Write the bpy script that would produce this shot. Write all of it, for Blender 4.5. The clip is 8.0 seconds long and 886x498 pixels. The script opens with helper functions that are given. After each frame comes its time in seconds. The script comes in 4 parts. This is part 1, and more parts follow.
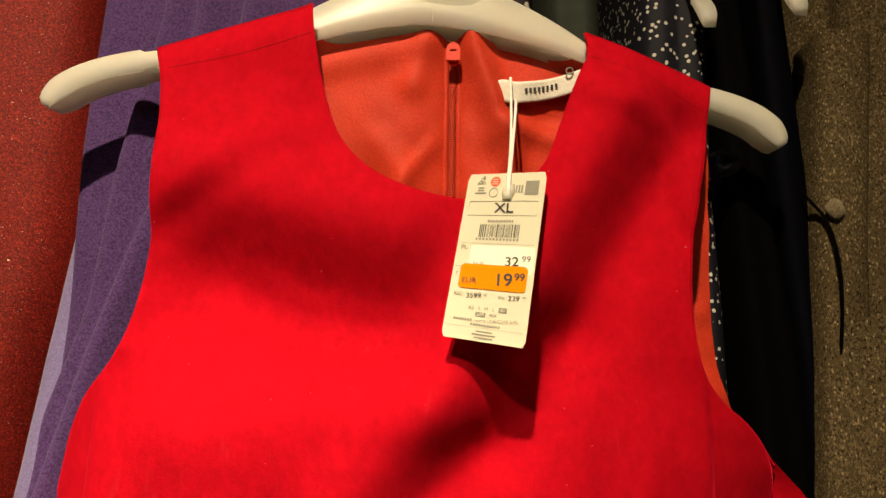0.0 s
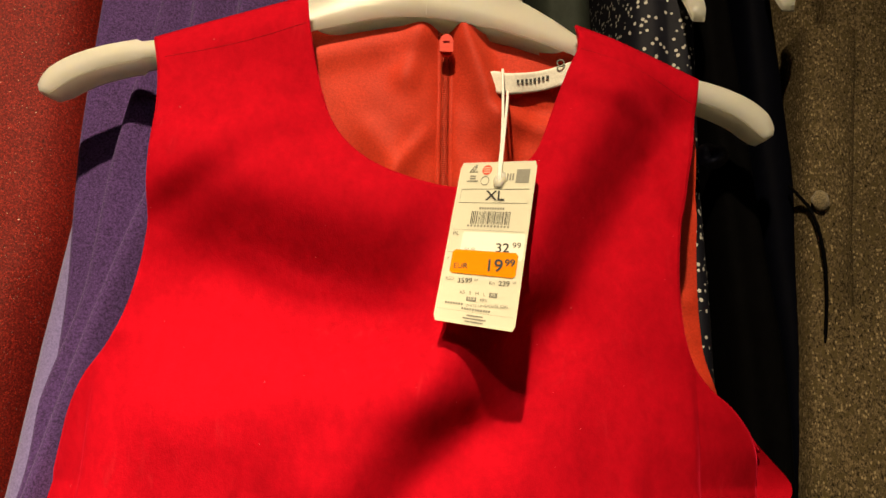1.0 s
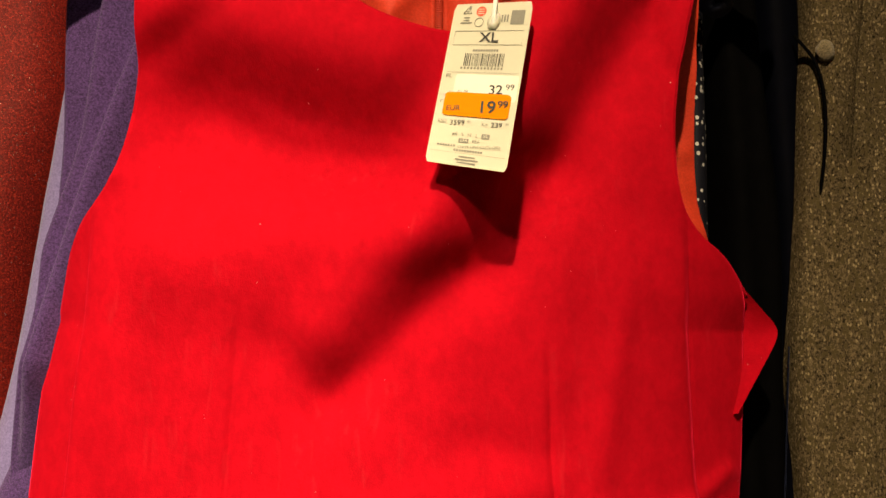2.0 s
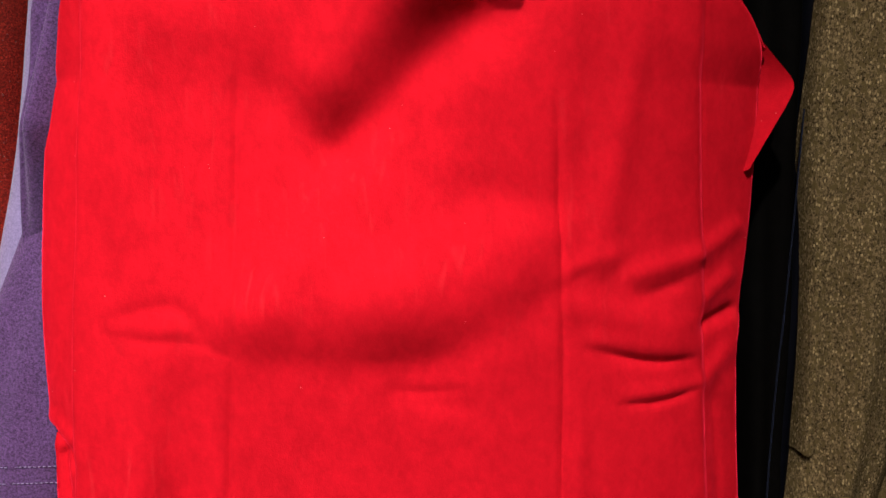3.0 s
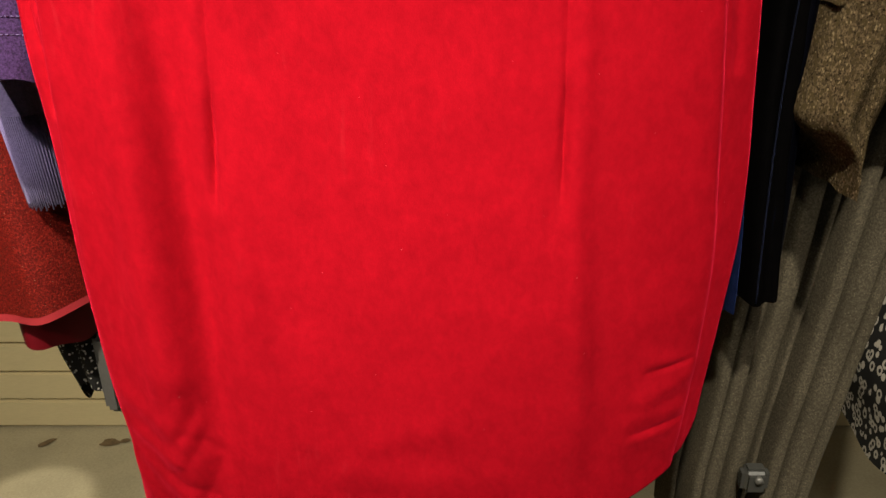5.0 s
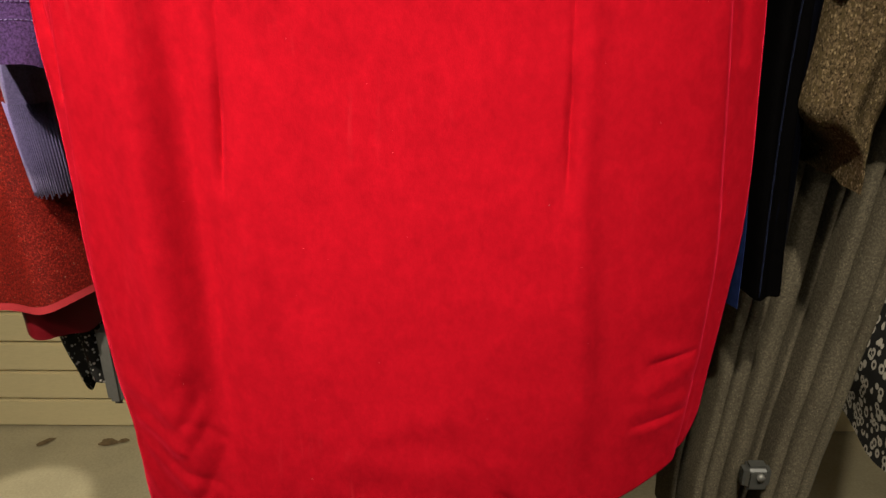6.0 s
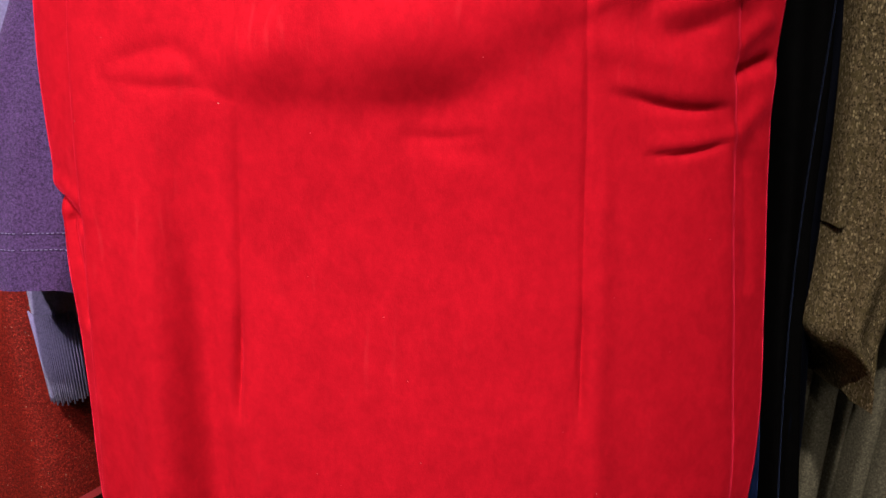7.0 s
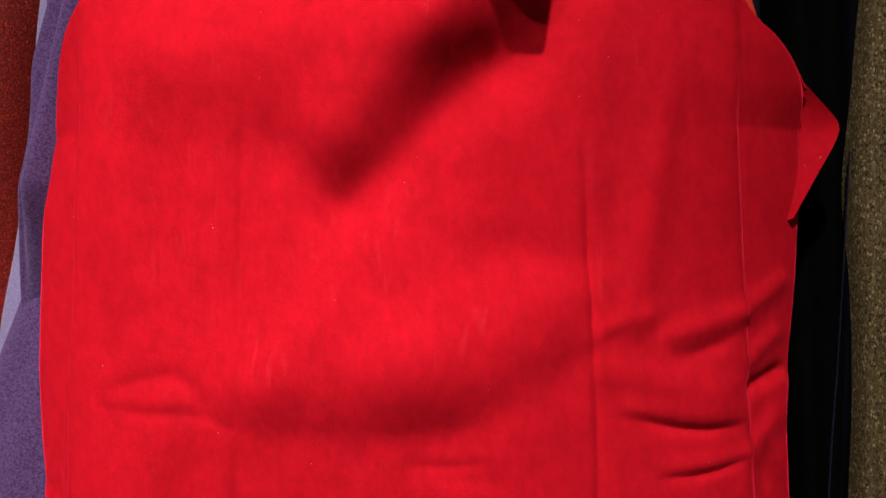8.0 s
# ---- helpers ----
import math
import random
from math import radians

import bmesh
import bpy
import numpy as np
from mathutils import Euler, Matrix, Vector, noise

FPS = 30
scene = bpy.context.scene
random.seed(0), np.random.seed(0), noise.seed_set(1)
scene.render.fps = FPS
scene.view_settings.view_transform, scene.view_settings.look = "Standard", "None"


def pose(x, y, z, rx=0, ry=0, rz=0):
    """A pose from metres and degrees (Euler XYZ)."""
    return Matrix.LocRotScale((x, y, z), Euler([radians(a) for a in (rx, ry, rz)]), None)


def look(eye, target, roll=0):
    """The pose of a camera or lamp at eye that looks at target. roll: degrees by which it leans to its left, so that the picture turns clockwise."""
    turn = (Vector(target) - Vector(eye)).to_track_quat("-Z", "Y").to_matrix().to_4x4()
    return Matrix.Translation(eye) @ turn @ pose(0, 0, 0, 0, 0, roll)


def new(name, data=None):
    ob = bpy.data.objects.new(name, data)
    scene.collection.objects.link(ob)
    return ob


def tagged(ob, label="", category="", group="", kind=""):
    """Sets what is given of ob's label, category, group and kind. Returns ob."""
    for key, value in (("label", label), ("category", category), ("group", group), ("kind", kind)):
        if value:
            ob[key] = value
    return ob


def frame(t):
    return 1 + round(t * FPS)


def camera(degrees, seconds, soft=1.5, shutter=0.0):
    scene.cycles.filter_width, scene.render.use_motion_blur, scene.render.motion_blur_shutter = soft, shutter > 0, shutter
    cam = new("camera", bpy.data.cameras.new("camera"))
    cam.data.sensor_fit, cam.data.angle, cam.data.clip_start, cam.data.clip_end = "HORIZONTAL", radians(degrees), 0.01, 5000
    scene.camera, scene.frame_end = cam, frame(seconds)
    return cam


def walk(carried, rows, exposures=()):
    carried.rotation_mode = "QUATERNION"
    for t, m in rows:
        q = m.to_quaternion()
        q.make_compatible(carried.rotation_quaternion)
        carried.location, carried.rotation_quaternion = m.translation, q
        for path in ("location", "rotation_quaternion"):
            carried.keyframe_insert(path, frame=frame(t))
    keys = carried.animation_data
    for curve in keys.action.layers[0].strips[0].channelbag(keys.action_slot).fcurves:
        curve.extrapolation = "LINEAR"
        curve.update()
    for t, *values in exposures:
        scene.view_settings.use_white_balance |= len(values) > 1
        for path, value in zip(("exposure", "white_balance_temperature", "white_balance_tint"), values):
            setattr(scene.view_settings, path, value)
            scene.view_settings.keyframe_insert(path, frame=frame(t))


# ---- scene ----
cam = camera(58.7, 8.0)
PATH = [
    (0, (0.023, 0.048, 1.485), (0.017, 2.003, 1.907), 0.6),
    (0.5, (0.022, 0.044, 1.483), (0.025, 1.997, 1.912), 0.7),
    (1, (0.024, 0.042, 1.476), (0.034, 1.996, 1.899), 0.8),
    (1.2, (0.0245, 0.041, 1.472), (0.037, 1.999, 1.875), 0.9),
    (2.5, (0.0365, 0.048, 1.426), (0.013, 2.047, 1.382), 0.6),
    (3, (0.034, 0.052, 1.390), (0.010, 2.043, 1.195), 0.2),
    (3.5, (0.033, 0.055, 1.344), (0.013, 2.030, 1.028), -0.4),
    (4, (0.035, 0.058, 1.308), (0.002, 1.980, 0.747), -0.6),
    (4.5, (0.037, 0.060, 1.285), (-0.006, 1.930, 0.585), -0.9),
    (5, (0.042, 0.061, 1.266), (-0.011, 1.894, 0.467), -1.0),
    (5.2, (0.043, 0.060, 1.260), (-0.013, 1.888, 0.446), -1.0),
    (5.75, (0.041, 0.057, 1.254), (-0.014, 1.885, 0.442), -0.7),
    (6.3, (0.036, 0.055, 1.266), (-0.013, 1.922, 0.548), -0.3),
    (6.5, (0.035, 0.057, 1.275), (-0.015, 1.943, 0.610), -0.2),
    (7, (0.034, 0.062, 1.309), (-0.032, 2.006, 0.851), -0.4),
    (7.5, (0.033, 0.074, 1.348), (-0.030, 2.054, 1.098), -0.6),
    (8, (0.036, 0.083, 1.395), (-0.050, 2.075, 1.315), -0.8),
]
EXPOSURES = [(0.0, -0.05, 6500, 10), (1.2, -0.05, 6500, 10), (2.5, -0.02, 6600, 10), (3.2, 0.14, 4900, 10), (4.0, 0.04, 5200, 10), (5.0, 0.06, 5300, 10), (6.5, -0.02, 5300, 10), (7.0, -0.03, 4900, 10), (8.0, -0.26, 5100, 10)]
walk(cam, [(t, look(eye, target, roll)) for t, eye, target, roll in PATH], EXPOSURES)

# ---- light ----
world = bpy.data.worlds.new("world")
world.use_nodes = True
scene.world = world
world.node_tree.nodes["Background"].inputs[0].default_value = (1.0, 0.86, 0.68, 1)
world.node_tree.nodes["Background"].inputs[1].default_value = 0.062


def spotlight(where, target, watts, size, cone, colour, blend=0.5):
    lamp = bpy.data.lights.new("spotlight", "SPOT")
    lamp.energy, lamp.shadow_soft_size, lamp.spot_size, lamp.spot_blend = watts, size, radians(cone), blend
    lamp.color = colour
    ob = new("spotlight", lamp)
    ob.matrix_world = look(where, target)
    return ob


WARM = (1.0, 0.80, 0.52)
spotlight((-0.20, -0.92, 2.94), (-0.31, 0.5, 1.00), 338, 0.035, 60, WARM, 1.0)
# helper spot added to brighten the middle of the dress, no known lamp
spotlight((-0.70, -1.70, 2.94), (-0.09, 0.47, 1.27), 420, 0.06, 13.5, WARM, 1.0)
spotlight((-0.95, 0.75, 2.92), (-0.97, 1.465, 0.0), 190, 0.02, 6, WARM, 0.3)
# another added spot, lifts the trousers and floor at lower right
spotlight((0.95, -0.75, 2.94), (0.46, 0.98, 0.20), 150, 0.05, 20, WARM, 0.9)
# weak area fill from the front, added; no such panel is known
fill_lamp = bpy.data.lights.new("added_fill_light", "AREA")
fill_lamp.energy, fill_lamp.size, fill_lamp.color = 12, 1.2, (1.0, 0.86, 0.66)
new("added_fill_light", fill_lamp).matrix_world = look((0.3, -1.8, 2.95), (0.1, -0.6, 0.0))


# ---- materials ----
def material(name, colour, rough=0.8, dark=0.75, scale=60.0, fine=900.0, bump=0.25, sheen=0.0, sheen_rough=0.4,
             sheen_tint=(1, 1, 1), metal=0.0, spec=0.3, patch=6.0, patch_dark=0.9, stretch=(1, 1, 1)):
    """Two scales of variation in colour (broad patches, fine grain) and a fine relief."""
    mat = bpy.data.materials.new(name)
    mat.use_nodes = True
    nt = mat.node_tree
    N, L = nt.nodes, nt.links
    bs = N["Principled BSDF"]
    tc = N.new("ShaderNodeTexCoord")
    mp = N.new("ShaderNodeMapping")
    mp.inputs["Scale"].default_value = stretch
    L.new(tc.outputs["Object"], mp.inputs[0])
    big = N.new("ShaderNodeTexNoise")
    big.inputs["Scale"].default_value, big.inputs["Detail"].default_value = patch, 5
    small = N.new("ShaderNodeTexNoise")
    small.inputs["Scale"].default_value, small.inputs["Detail"].default_value = fine, 3
    mid = N.new("ShaderNodeTexNoise")
    mid.inputs["Scale"].default_value, mid.inputs["Detail"].default_value = scale, 4
    for n in (big, small, mid):
        L.new(mp.outputs[0], n.inputs["Vector"])
    ramp = N.new("ShaderNodeMapRange")
    ramp.inputs[1].default_value, ramp.inputs[2].default_value = 0.40, 0.60
    ramp.inputs[3].default_value, ramp.inputs[4].default_value = dark, 1.0
    mixn = N.new("ShaderNodeMath")
    mixn.operation = "MULTIPLY_ADD"
    mixn.inputs[1].default_value, mixn.inputs[2].default_value = 0.5, 0.0
    add = N.new("ShaderNodeMath")
    add.operation = "ADD"
    half = N.new("ShaderNodeMath")
    half.operation = "MULTIPLY"
    half.inputs[1].default_value = 0.5
    L.new(small.outputs[0], mixn.inputs[0])
    L.new(mid.outputs[0], half.inputs[0])
    L.new(mixn.outputs[0], add.inputs[0])
    L.new(half.outputs[0], add.inputs[1])
    L.new(add.outputs[0], ramp.inputs[0])
    ramp2 = N.new("ShaderNodeMapRange")
    ramp2.inputs[1].default_value, ramp2.inputs[2].default_value = 0.35, 0.65
    ramp2.inputs[3].default_value, ramp2.inputs[4].default_value = patch_dark, 1.0
    L.new(big.outputs[0], ramp2.inputs[0])
    mul = N.new("ShaderNodeMath")
    mul.operation = "MULTIPLY"
    L.new(ramp.outputs[0], mul.inputs[0])
    L.new(ramp2.outputs[0], mul.inputs[1])
    col = N.new("ShaderNodeVectorMath")
    col.operation = "SCALE"
    col.inputs[0].default_value = colour
    L.new(mul.outputs[0], col.inputs["Scale"])
    L.new(col.outputs[0], bs.inputs["Base Color"])
    bs.inputs["Roughness"].default_value = rough
    bs.inputs["Metallic"].default_value = metal
    bs.inputs["Specular IOR Level"].default_value = spec
    bs.inputs["Sheen Weight"].default_value = sheen
    bs.inputs["Sheen Roughness"].default_value = sheen_rough
    bs.inputs["Sheen Tint"].default_value = (*sheen_tint, 1)
    if bump:
        bp = N.new("ShaderNodeBump")
        bp.inputs["Strength"].default_value, bp.inputs["Distance"].default_value = bump, 0.001
        L.new(add.outputs[0], bp.inputs["Height"])
        L.new(bp.outputs[0], bs.inputs["Normal"])
    return mat


def with_specks(mat, scale, colour, radius, share, stretch=(1, 1, 1), rough=None, metal=None):
    """Scattered round specks (lint, glitter, printed dots) over the colour of a material."""
    nt = mat.node_tree
    N, L = nt.nodes, nt.links
    bs = N["Principled BSDF"]
    source = bs.inputs["Base Color"].links[0].from_socket
    tc = N.new("ShaderNodeTexCoord")
    mp = N.new("ShaderNodeMapping")
    mp.inputs["Scale"].default_value = stretch
    L.new(tc.outputs["Object"], mp.inputs[0])
    vo = N.new("ShaderNodeTexVoronoi")
    vo.inputs["Scale"].default_value = scale
    L.new(mp.outputs[0], vo.inputs["Vector"])
    near = N.new("ShaderNodeMath")
    near.operation = "LESS_THAN"
    near.inputs[1].default_value = radius
    L.new(vo.outputs["Distance"], near.inputs[0])
    sep = N.new("ShaderNodeSeparateColor")
    L.new(vo.outputs["Color"], sep.inputs[0])
    pick = N.new("ShaderNodeMath")
    pick.operation = "LESS_THAN"
    pick.inputs[1].default_value = share
    L.new(sep.outputs[0], pick.inputs[0])
    both = N.new("ShaderNodeMath")
    both.operation = "MULTIPLY"
    L.new(near.outputs[0], both.inputs[0])
    L.new(pick.outputs[0], both.inputs[1])
    mix = N.new("ShaderNodeMix")
    mix.data_type = "RGBA"
    L.new(both.outputs[0], mix.inputs[0])
    L.new(source, mix.inputs[6])
    mix.inputs[7].default_value = (*colour, 1)
    L.new(mix.outputs[2], bs.inputs["Base Color"])
    for value, socket in ((rough, "Roughness"), (metal, "Metallic")):
        if value is not None:
            mr = N.new("ShaderNodeMapRange")
            mr.inputs[3].default_value, mr.inputs[4].default_value = bs.inputs[socket].default_value, value
            L.new(both.outputs[0], mr.inputs[0])
            L.new(mr.outputs[0], bs.inputs[socket])
    return mat


def velvet(name, colour, sheen, worn):
    """Cut pile: a fine grain, brushed patches where the nap leans the other way, and pale strokes of worn pile."""
    mat = material(name, colour, 0.85, 0.87, 330, 1500, 0.32, sheen, 0.35, (1.0, 0.02, 0.07), spec=0.03, patch=36, patch_dark=0.90, stretch=(1, 1, 0.75))
    nt = mat.node_tree
    N, L = nt.nodes, nt.links
    N["Noise Texture"].inputs["Distortion"].default_value = 0.8
    tc = N.new("ShaderNodeTexCoord")
    mp = N.new("ShaderNodeMapping")
    mp.inputs["Scale"].default_value = (1, 1, 0.7)
    mp.inputs["Rotation"].default_value = (0, 0.25, 0)
    L.new(tc.outputs["Object"], mp.inputs[0])
    nap = N.new("ShaderNodeTexNoise")
    nap.inputs["Scale"].default_value, nap.inputs["Detail"].default_value, nap.inputs["Distortion"].default_value = 140, 7, 0.4
    L.new(mp.outputs[0], nap.inputs["Vector"])
    lean = N.new("ShaderNodeMapRange")
    lean.inputs[1].default_value, lean.inputs[2].default_value = 0.36, 0.68
    lean.inputs[3].default_value, lean.inputs[4].default_value = sheen * (1 - worn), sheen * (1 + 1.4 * worn)
    L.new(nap.outputs[0], lean.inputs[0])
    L.new(lean.outputs[0], N["Principled BSDF"].inputs["Sheen Weight"])
    base = N["Principled BSDF"].inputs["Base Color"]
    shade = N.new("ShaderNodeMapRange")
    shade.inputs[1].default_value, shade.inputs[2].default_value = 0.34, 0.70
    shade.inputs[3].default_value, shade.inputs[4].default_value = 1 - 0.42 * worn, 1 + 0.22 * worn
    L.new(nap.outputs[0], shade.inputs[0])
    tone = N.new("ShaderNodeVectorMath")
    tone.operation = "SCALE"
    L.new(base.links[0].from_socket, tone.inputs[0])
    L.new(shade.outputs[0], tone.inputs["Scale"])
    # worn strokes, long and thin, only in some patches
    mp2 = N.new("ShaderNodeMapping")
    mp2.inputs["Scale"].default_value = (1, 1, 0.14)
    mp2.inputs["Rotation"].default_value = (0, 0.12, 0)
    L.new(tc.outputs["Object"], mp2.inputs[0])
    stroke = N.new("ShaderNodeTexNoise")
    stroke.inputs["Scale"].default_value, stroke.inputs["Detail"].default_value, stroke.inputs["Distortion"].default_value = 190, 3, 0.6
    L.new(mp2.outputs[0], stroke.inputs["Vector"])
    where = N.new("ShaderNodeTexNoise")
    where.inputs["Scale"].default_value, where.inputs["Detail"].default_value = 14, 3
    L.new(tc.outputs["Object"], where.inputs["Vector"])
    thin = N.new("ShaderNodeMapRange")
    thin.inputs[1].default_value, thin.inputs[2].default_value = 0.58, 0.82
    L.new(stroke.outputs[0], thin.inputs[0])
    some = N.new("ShaderNodeMapRange")
    some.inputs[1].default_value, some.inputs[2].default_value, some.inputs[4].default_value = 0.50, 0.66, 0.26
    L.new(where.outputs[0], some.inputs[0])
    both = N.new("ShaderNodeMath")
    both.operation = "MULTIPLY"
    L.new(thin.outputs[0], both.inputs[0])
    L.new(some.outputs[0], both.inputs[1])
    mix = N.new("ShaderNodeMix")
    mix.data_type = "RGBA"
    L.new(both.outputs[0], mix.inputs[0])
    L.new(tone.outputs[0], mix.inputs[6])
    mix.inputs[7].default_value = (0.62, 0.030, 0.045, 1)
    L.new(mix.outputs[2], base)
    with_specks(mat, 150, (0.70, 0.22, 0.20), 0.035, 0.16)
    return mat


VELVET = velvet("red_velvet", (0.44, 0.0026, 0.0108), 0.45, 0.27)
# lighter copy of the velvet: the bright sheen along seam ridges, put into the colour
SEAM_SHEEN = velvet("red_velvet_seam_highlight", (0.60, 0.012, 0.024), 0.95, 0.2)
LINING = material("orange_red_lining", (0.60, 0.042, 0.015), 0.6, 0.75, 700, 1700, 0.4, 0.2, 0.4, (1, 0.3, 0.2), spec=0.15, patch=30, patch_dark=0.8)
SEAM = material("red_thread", (0.20, 0.0015, 0.005), 0.8, 0.8, 80, 1500, 0.2, 0.3, 0.4, (1, 0.1, 0.1), spec=0.1)
LINING_SEAM = material("orange_thread", (0.60, 0.10, 0.05), 0.7, 0.8, 80, 1500, 0.2)
ZIP = material("orange_zip", (0.62, 0.06, 0.025), 0.5, 0.8, 90, 1200, 0.1)
ZIP_PULL = material("zip_pull_enamel", (0.66, 0.05, 0.025), 0.5, 0.95, 50, 400, 0.02, spec=0.15)
PLASTIC = material("milky_plastic", (0.87, 0.86, 0.78), 0.32, 0.96, 40, 300, 0.03, spec=0.5, patch=10, patch_dark=0.94)
PLASTIC.node_tree.nodes["Principled BSDF"].inputs["Subsurface Weight"].default_value = 0.6
PLASTIC.node_tree.nodes["Principled BSDF"].inputs["Subsurface Radius"].default_value = (0.045, 0.040, 0.026)
nt = PLASTIC.node_tree
glow, blend = nt.nodes.new("ShaderNodeBsdfTranslucent"), nt.nodes.new("ShaderNodeMixShader")
glow.inputs["Color"].default_value = (0.96, 0.94, 0.86, 1)
blend.inputs[0].default_value = 0.62
nt.links.new(nt.nodes["Principled BSDF"].outputs[0], blend.inputs[1])
nt.links.new(glow.outputs[0], blend.inputs[2])
nt.links.new(blend.outputs[0], nt.nodes["Material Output"].inputs["Surface"])
CHROME = material("chrome", (0.75, 0.75, 0.75), 0.15, 0.97, 30, 300, 0.02, metal=1.0)
STEEL = material("grey_steel", (0.17, 0.165, 0.15), 0.45, 0.9, 30, 400, 0.05, metal=0.4)
PAPER = material("cream_card", (0.58, 0.55, 0.42), 0.7, 0.97, 60, 900, 0.05, spec=0.1, patch=20, patch_dark=0.97)
STICKER_WHITE = material("white_sticker", (0.66, 0.63, 0.50), 0.5, 0.98, 60, 900, 0.03)
ORANGE = material("orange_sticker", (0.72, 0.215, 0.0005), 0.7, 0.97, 60, 900, 0.03, spec=0.03)
INK = material("black_ink", (0.035, 0.034, 0.03), 0.7, 0.9, 60, 900, 0.0)
GREY_INK = material("grey_ink", (0.22, 0.21, 0.17), 0.7, 0.9, 60, 900, 0.0)
RED_INK = material("red_ink", (0.75, 0.10, 0.05), 0.7, 0.9, 60, 900, 0.0)
CORD = material("white_cord", (0.82, 0.79, 0.72), 0.8, 0.85, 300, 2500, 0.4)
RIBBON = material("woven_cream_ribbon", (0.80, 0.76, 0.66), 0.7, 0.85, 500, 2600, 0.4)
PURPLE = material("purple_crepe", (0.098, 0.046, 0.170), 0.9, 0.30, 700, 1700, 1.0, 0.12, 0.5, (0.7, 0.6, 1.0), spec=0.15, patch=8, patch_dark=0.88)
LILAC = material("lilac_twill", (0.25, 0.205, 0.44), 0.9, 0.65, 600, 1500, 0.6, 0.2, 0.5, spec=0.1, patch=9)
GLITTER = material("dark_red_lurex", (0.29, 0.015, 0.007), 0.6, 0.25, 620, 1300, 1.0, 0.0, 0.5, (1, 0.3, 0.2), spec=0.2, patch=9, patch_dark=0.75)
with_specks(GLITTER, 700, (0.13, 0.004, 0.002), 0.55, 0.32)
with_specks(GLITTER, 1100, (0.40, 0.030, 0.012), 0.45, 0.14)
with_specks(GLITTER, 640, (0.95, 0.62, 0.45), 0.25, 0.045, rough=0.2, metal=0.8)
SATIN = material("dark_red_satin", (0.17, 0.006, 0.012), 0.3, 0.85, 40, 900, 0.1, spec=0.5)
PINK_SATIN = material("pink_red_satin", (0.55, 0.05, 0.06), 0.25, 0.85, 40, 900, 0.1, spec=0.6)
NAVY = material("navy_velvet", (0.0012, 0.0014, 0.0036), 0.7, 0.6, 120, 1200, 0.3, 0.015, 0.2, (0.10, 0.16, 0.5), spec=0.03)
# lighter navy for a glint of light painted along a fold
NAVY_GLINT = material("navy_painted_glint", (0.006, 0.007, 0.014), 0.8, 0.6, 200, 1200, 0.2, 0.10, 0.3, (0.3, 0.4, 1.0), spec=0.05)
BLUE = material("dark_blue_velvet", (0.006, 0.010, 0.040), 0.8, 0.6, 140, 1200, 0.3, 0.15, 0.3, (0.15, 0.25, 0.9), spec=0.03)
BLACK = material("black_velvet", (0.0016, 0.0014, 0.0015), 0.8, 0.6, 120, 1200, 0.3, 0.006, 0.2, (0.3, 0.3, 0.5), spec=0.02)
NAVY_SATIN = material("navy_satin", (0.008, 0.010, 0.034), 0.55, 0.8, 60, 800, 0.1, spec=0.5)
POLKA = material("polka_dot_cloth", (0.006, 0.006, 0.012), 0.7, 0.8, 120, 1200, 0.2, spec=0.2)
with_specks(POLKA, 200, (0.50, 0.47, 0.42), 0.27, 0.85)
GREEN = material("dark_green_cloth", (0.022, 0.028, 0.019), 0.8, 0.7, 120, 1200, 0.3)
FLORAL = material("black_floral_cloth", (0.02, 0.014, 0.014), 0.8, 0.7, 120, 1200, 0.3)
with_specks(FLORAL, 70, (0.62, 0.55, 0.50), 0.36, 0.35)
TWEED = material("brown_grey_tweed", (0.180, 0.131, 0.068), 0.95, 0.10, 650, 1500, 1.0, spec=0.03, patch=14, patch_dark=0.7, stretch=(1, 1, 0.65))
with_specks(TWEED, 560, (0.075, 0.055, 0.024), 0.60, 0.38, (1, 1, 0.6))
with_specks(TWEED, 760, (0.250, 0.19, 0.102), 0.45, 0.12, (1, 1, 0.6))
TWEED_DARK = material("dark_grey_wool", (0.125, 0.108, 0.074), 0.95, 0.45, 520, 1400, 1.0, spec=0.03, patch=12, patch_dark=0.75)
with_specks(TWEED_DARK, 900, (0.070, 0.060, 0.040), 0.6, 0.30, (1, 1, 0.6))
with_specks(TWEED_DARK, 1100, (0.150, 0.130, 0.090), 0.45, 0.06, (1, 1, 0.6))
KNOB = material("pale_tweed", (0.25, 0.19, 0.10), 0.95, 0.3, 900, 2000, 1.0, 0.2, 0.6, spec=0.05)
ANIMAL = material("black_white_print", (0.015, 0.014, 0.013), 0.8, 0.8, 120, 1200, 0.2)
with_specks(ANIMAL, 120, (0.46, 0.42, 0.34), 0.50, 0.85, (1.3, 1.3, 0.8))
with_specks(ANIMAL, 120, (0.015, 0.014, 0.013), 0.24, 0.85, (1.3, 1.3, 0.8))
DOTTED = material("black_dotted_cloth", (0.015, 0.014, 0.013), 0.8, 0.8, 120, 1200, 0.2)
with_specks(DOTTED, 260, (0.55, 0.52, 0.45), 0.30, 0.8)
SLAT = material("beige_slatwall", (0.66, 0.56, 0.31), 0.5, 0.93, 12, 300, 0.05, spec=0.35, patch=2, patch_dark=0.9, stretch=(0.2, 1, 1))
FLOOR = material("grey_beige_floor_tile", (0.50, 0.44, 0.28), 0.35, 0.82, 9, 160, 0.08, spec=0.4, patch=2.4, patch_dark=0.75)
PAINT = material("off_white_paint", (0.62, 0.57, 0.48), 0.8, 0.95, 8, 200, 0.05)
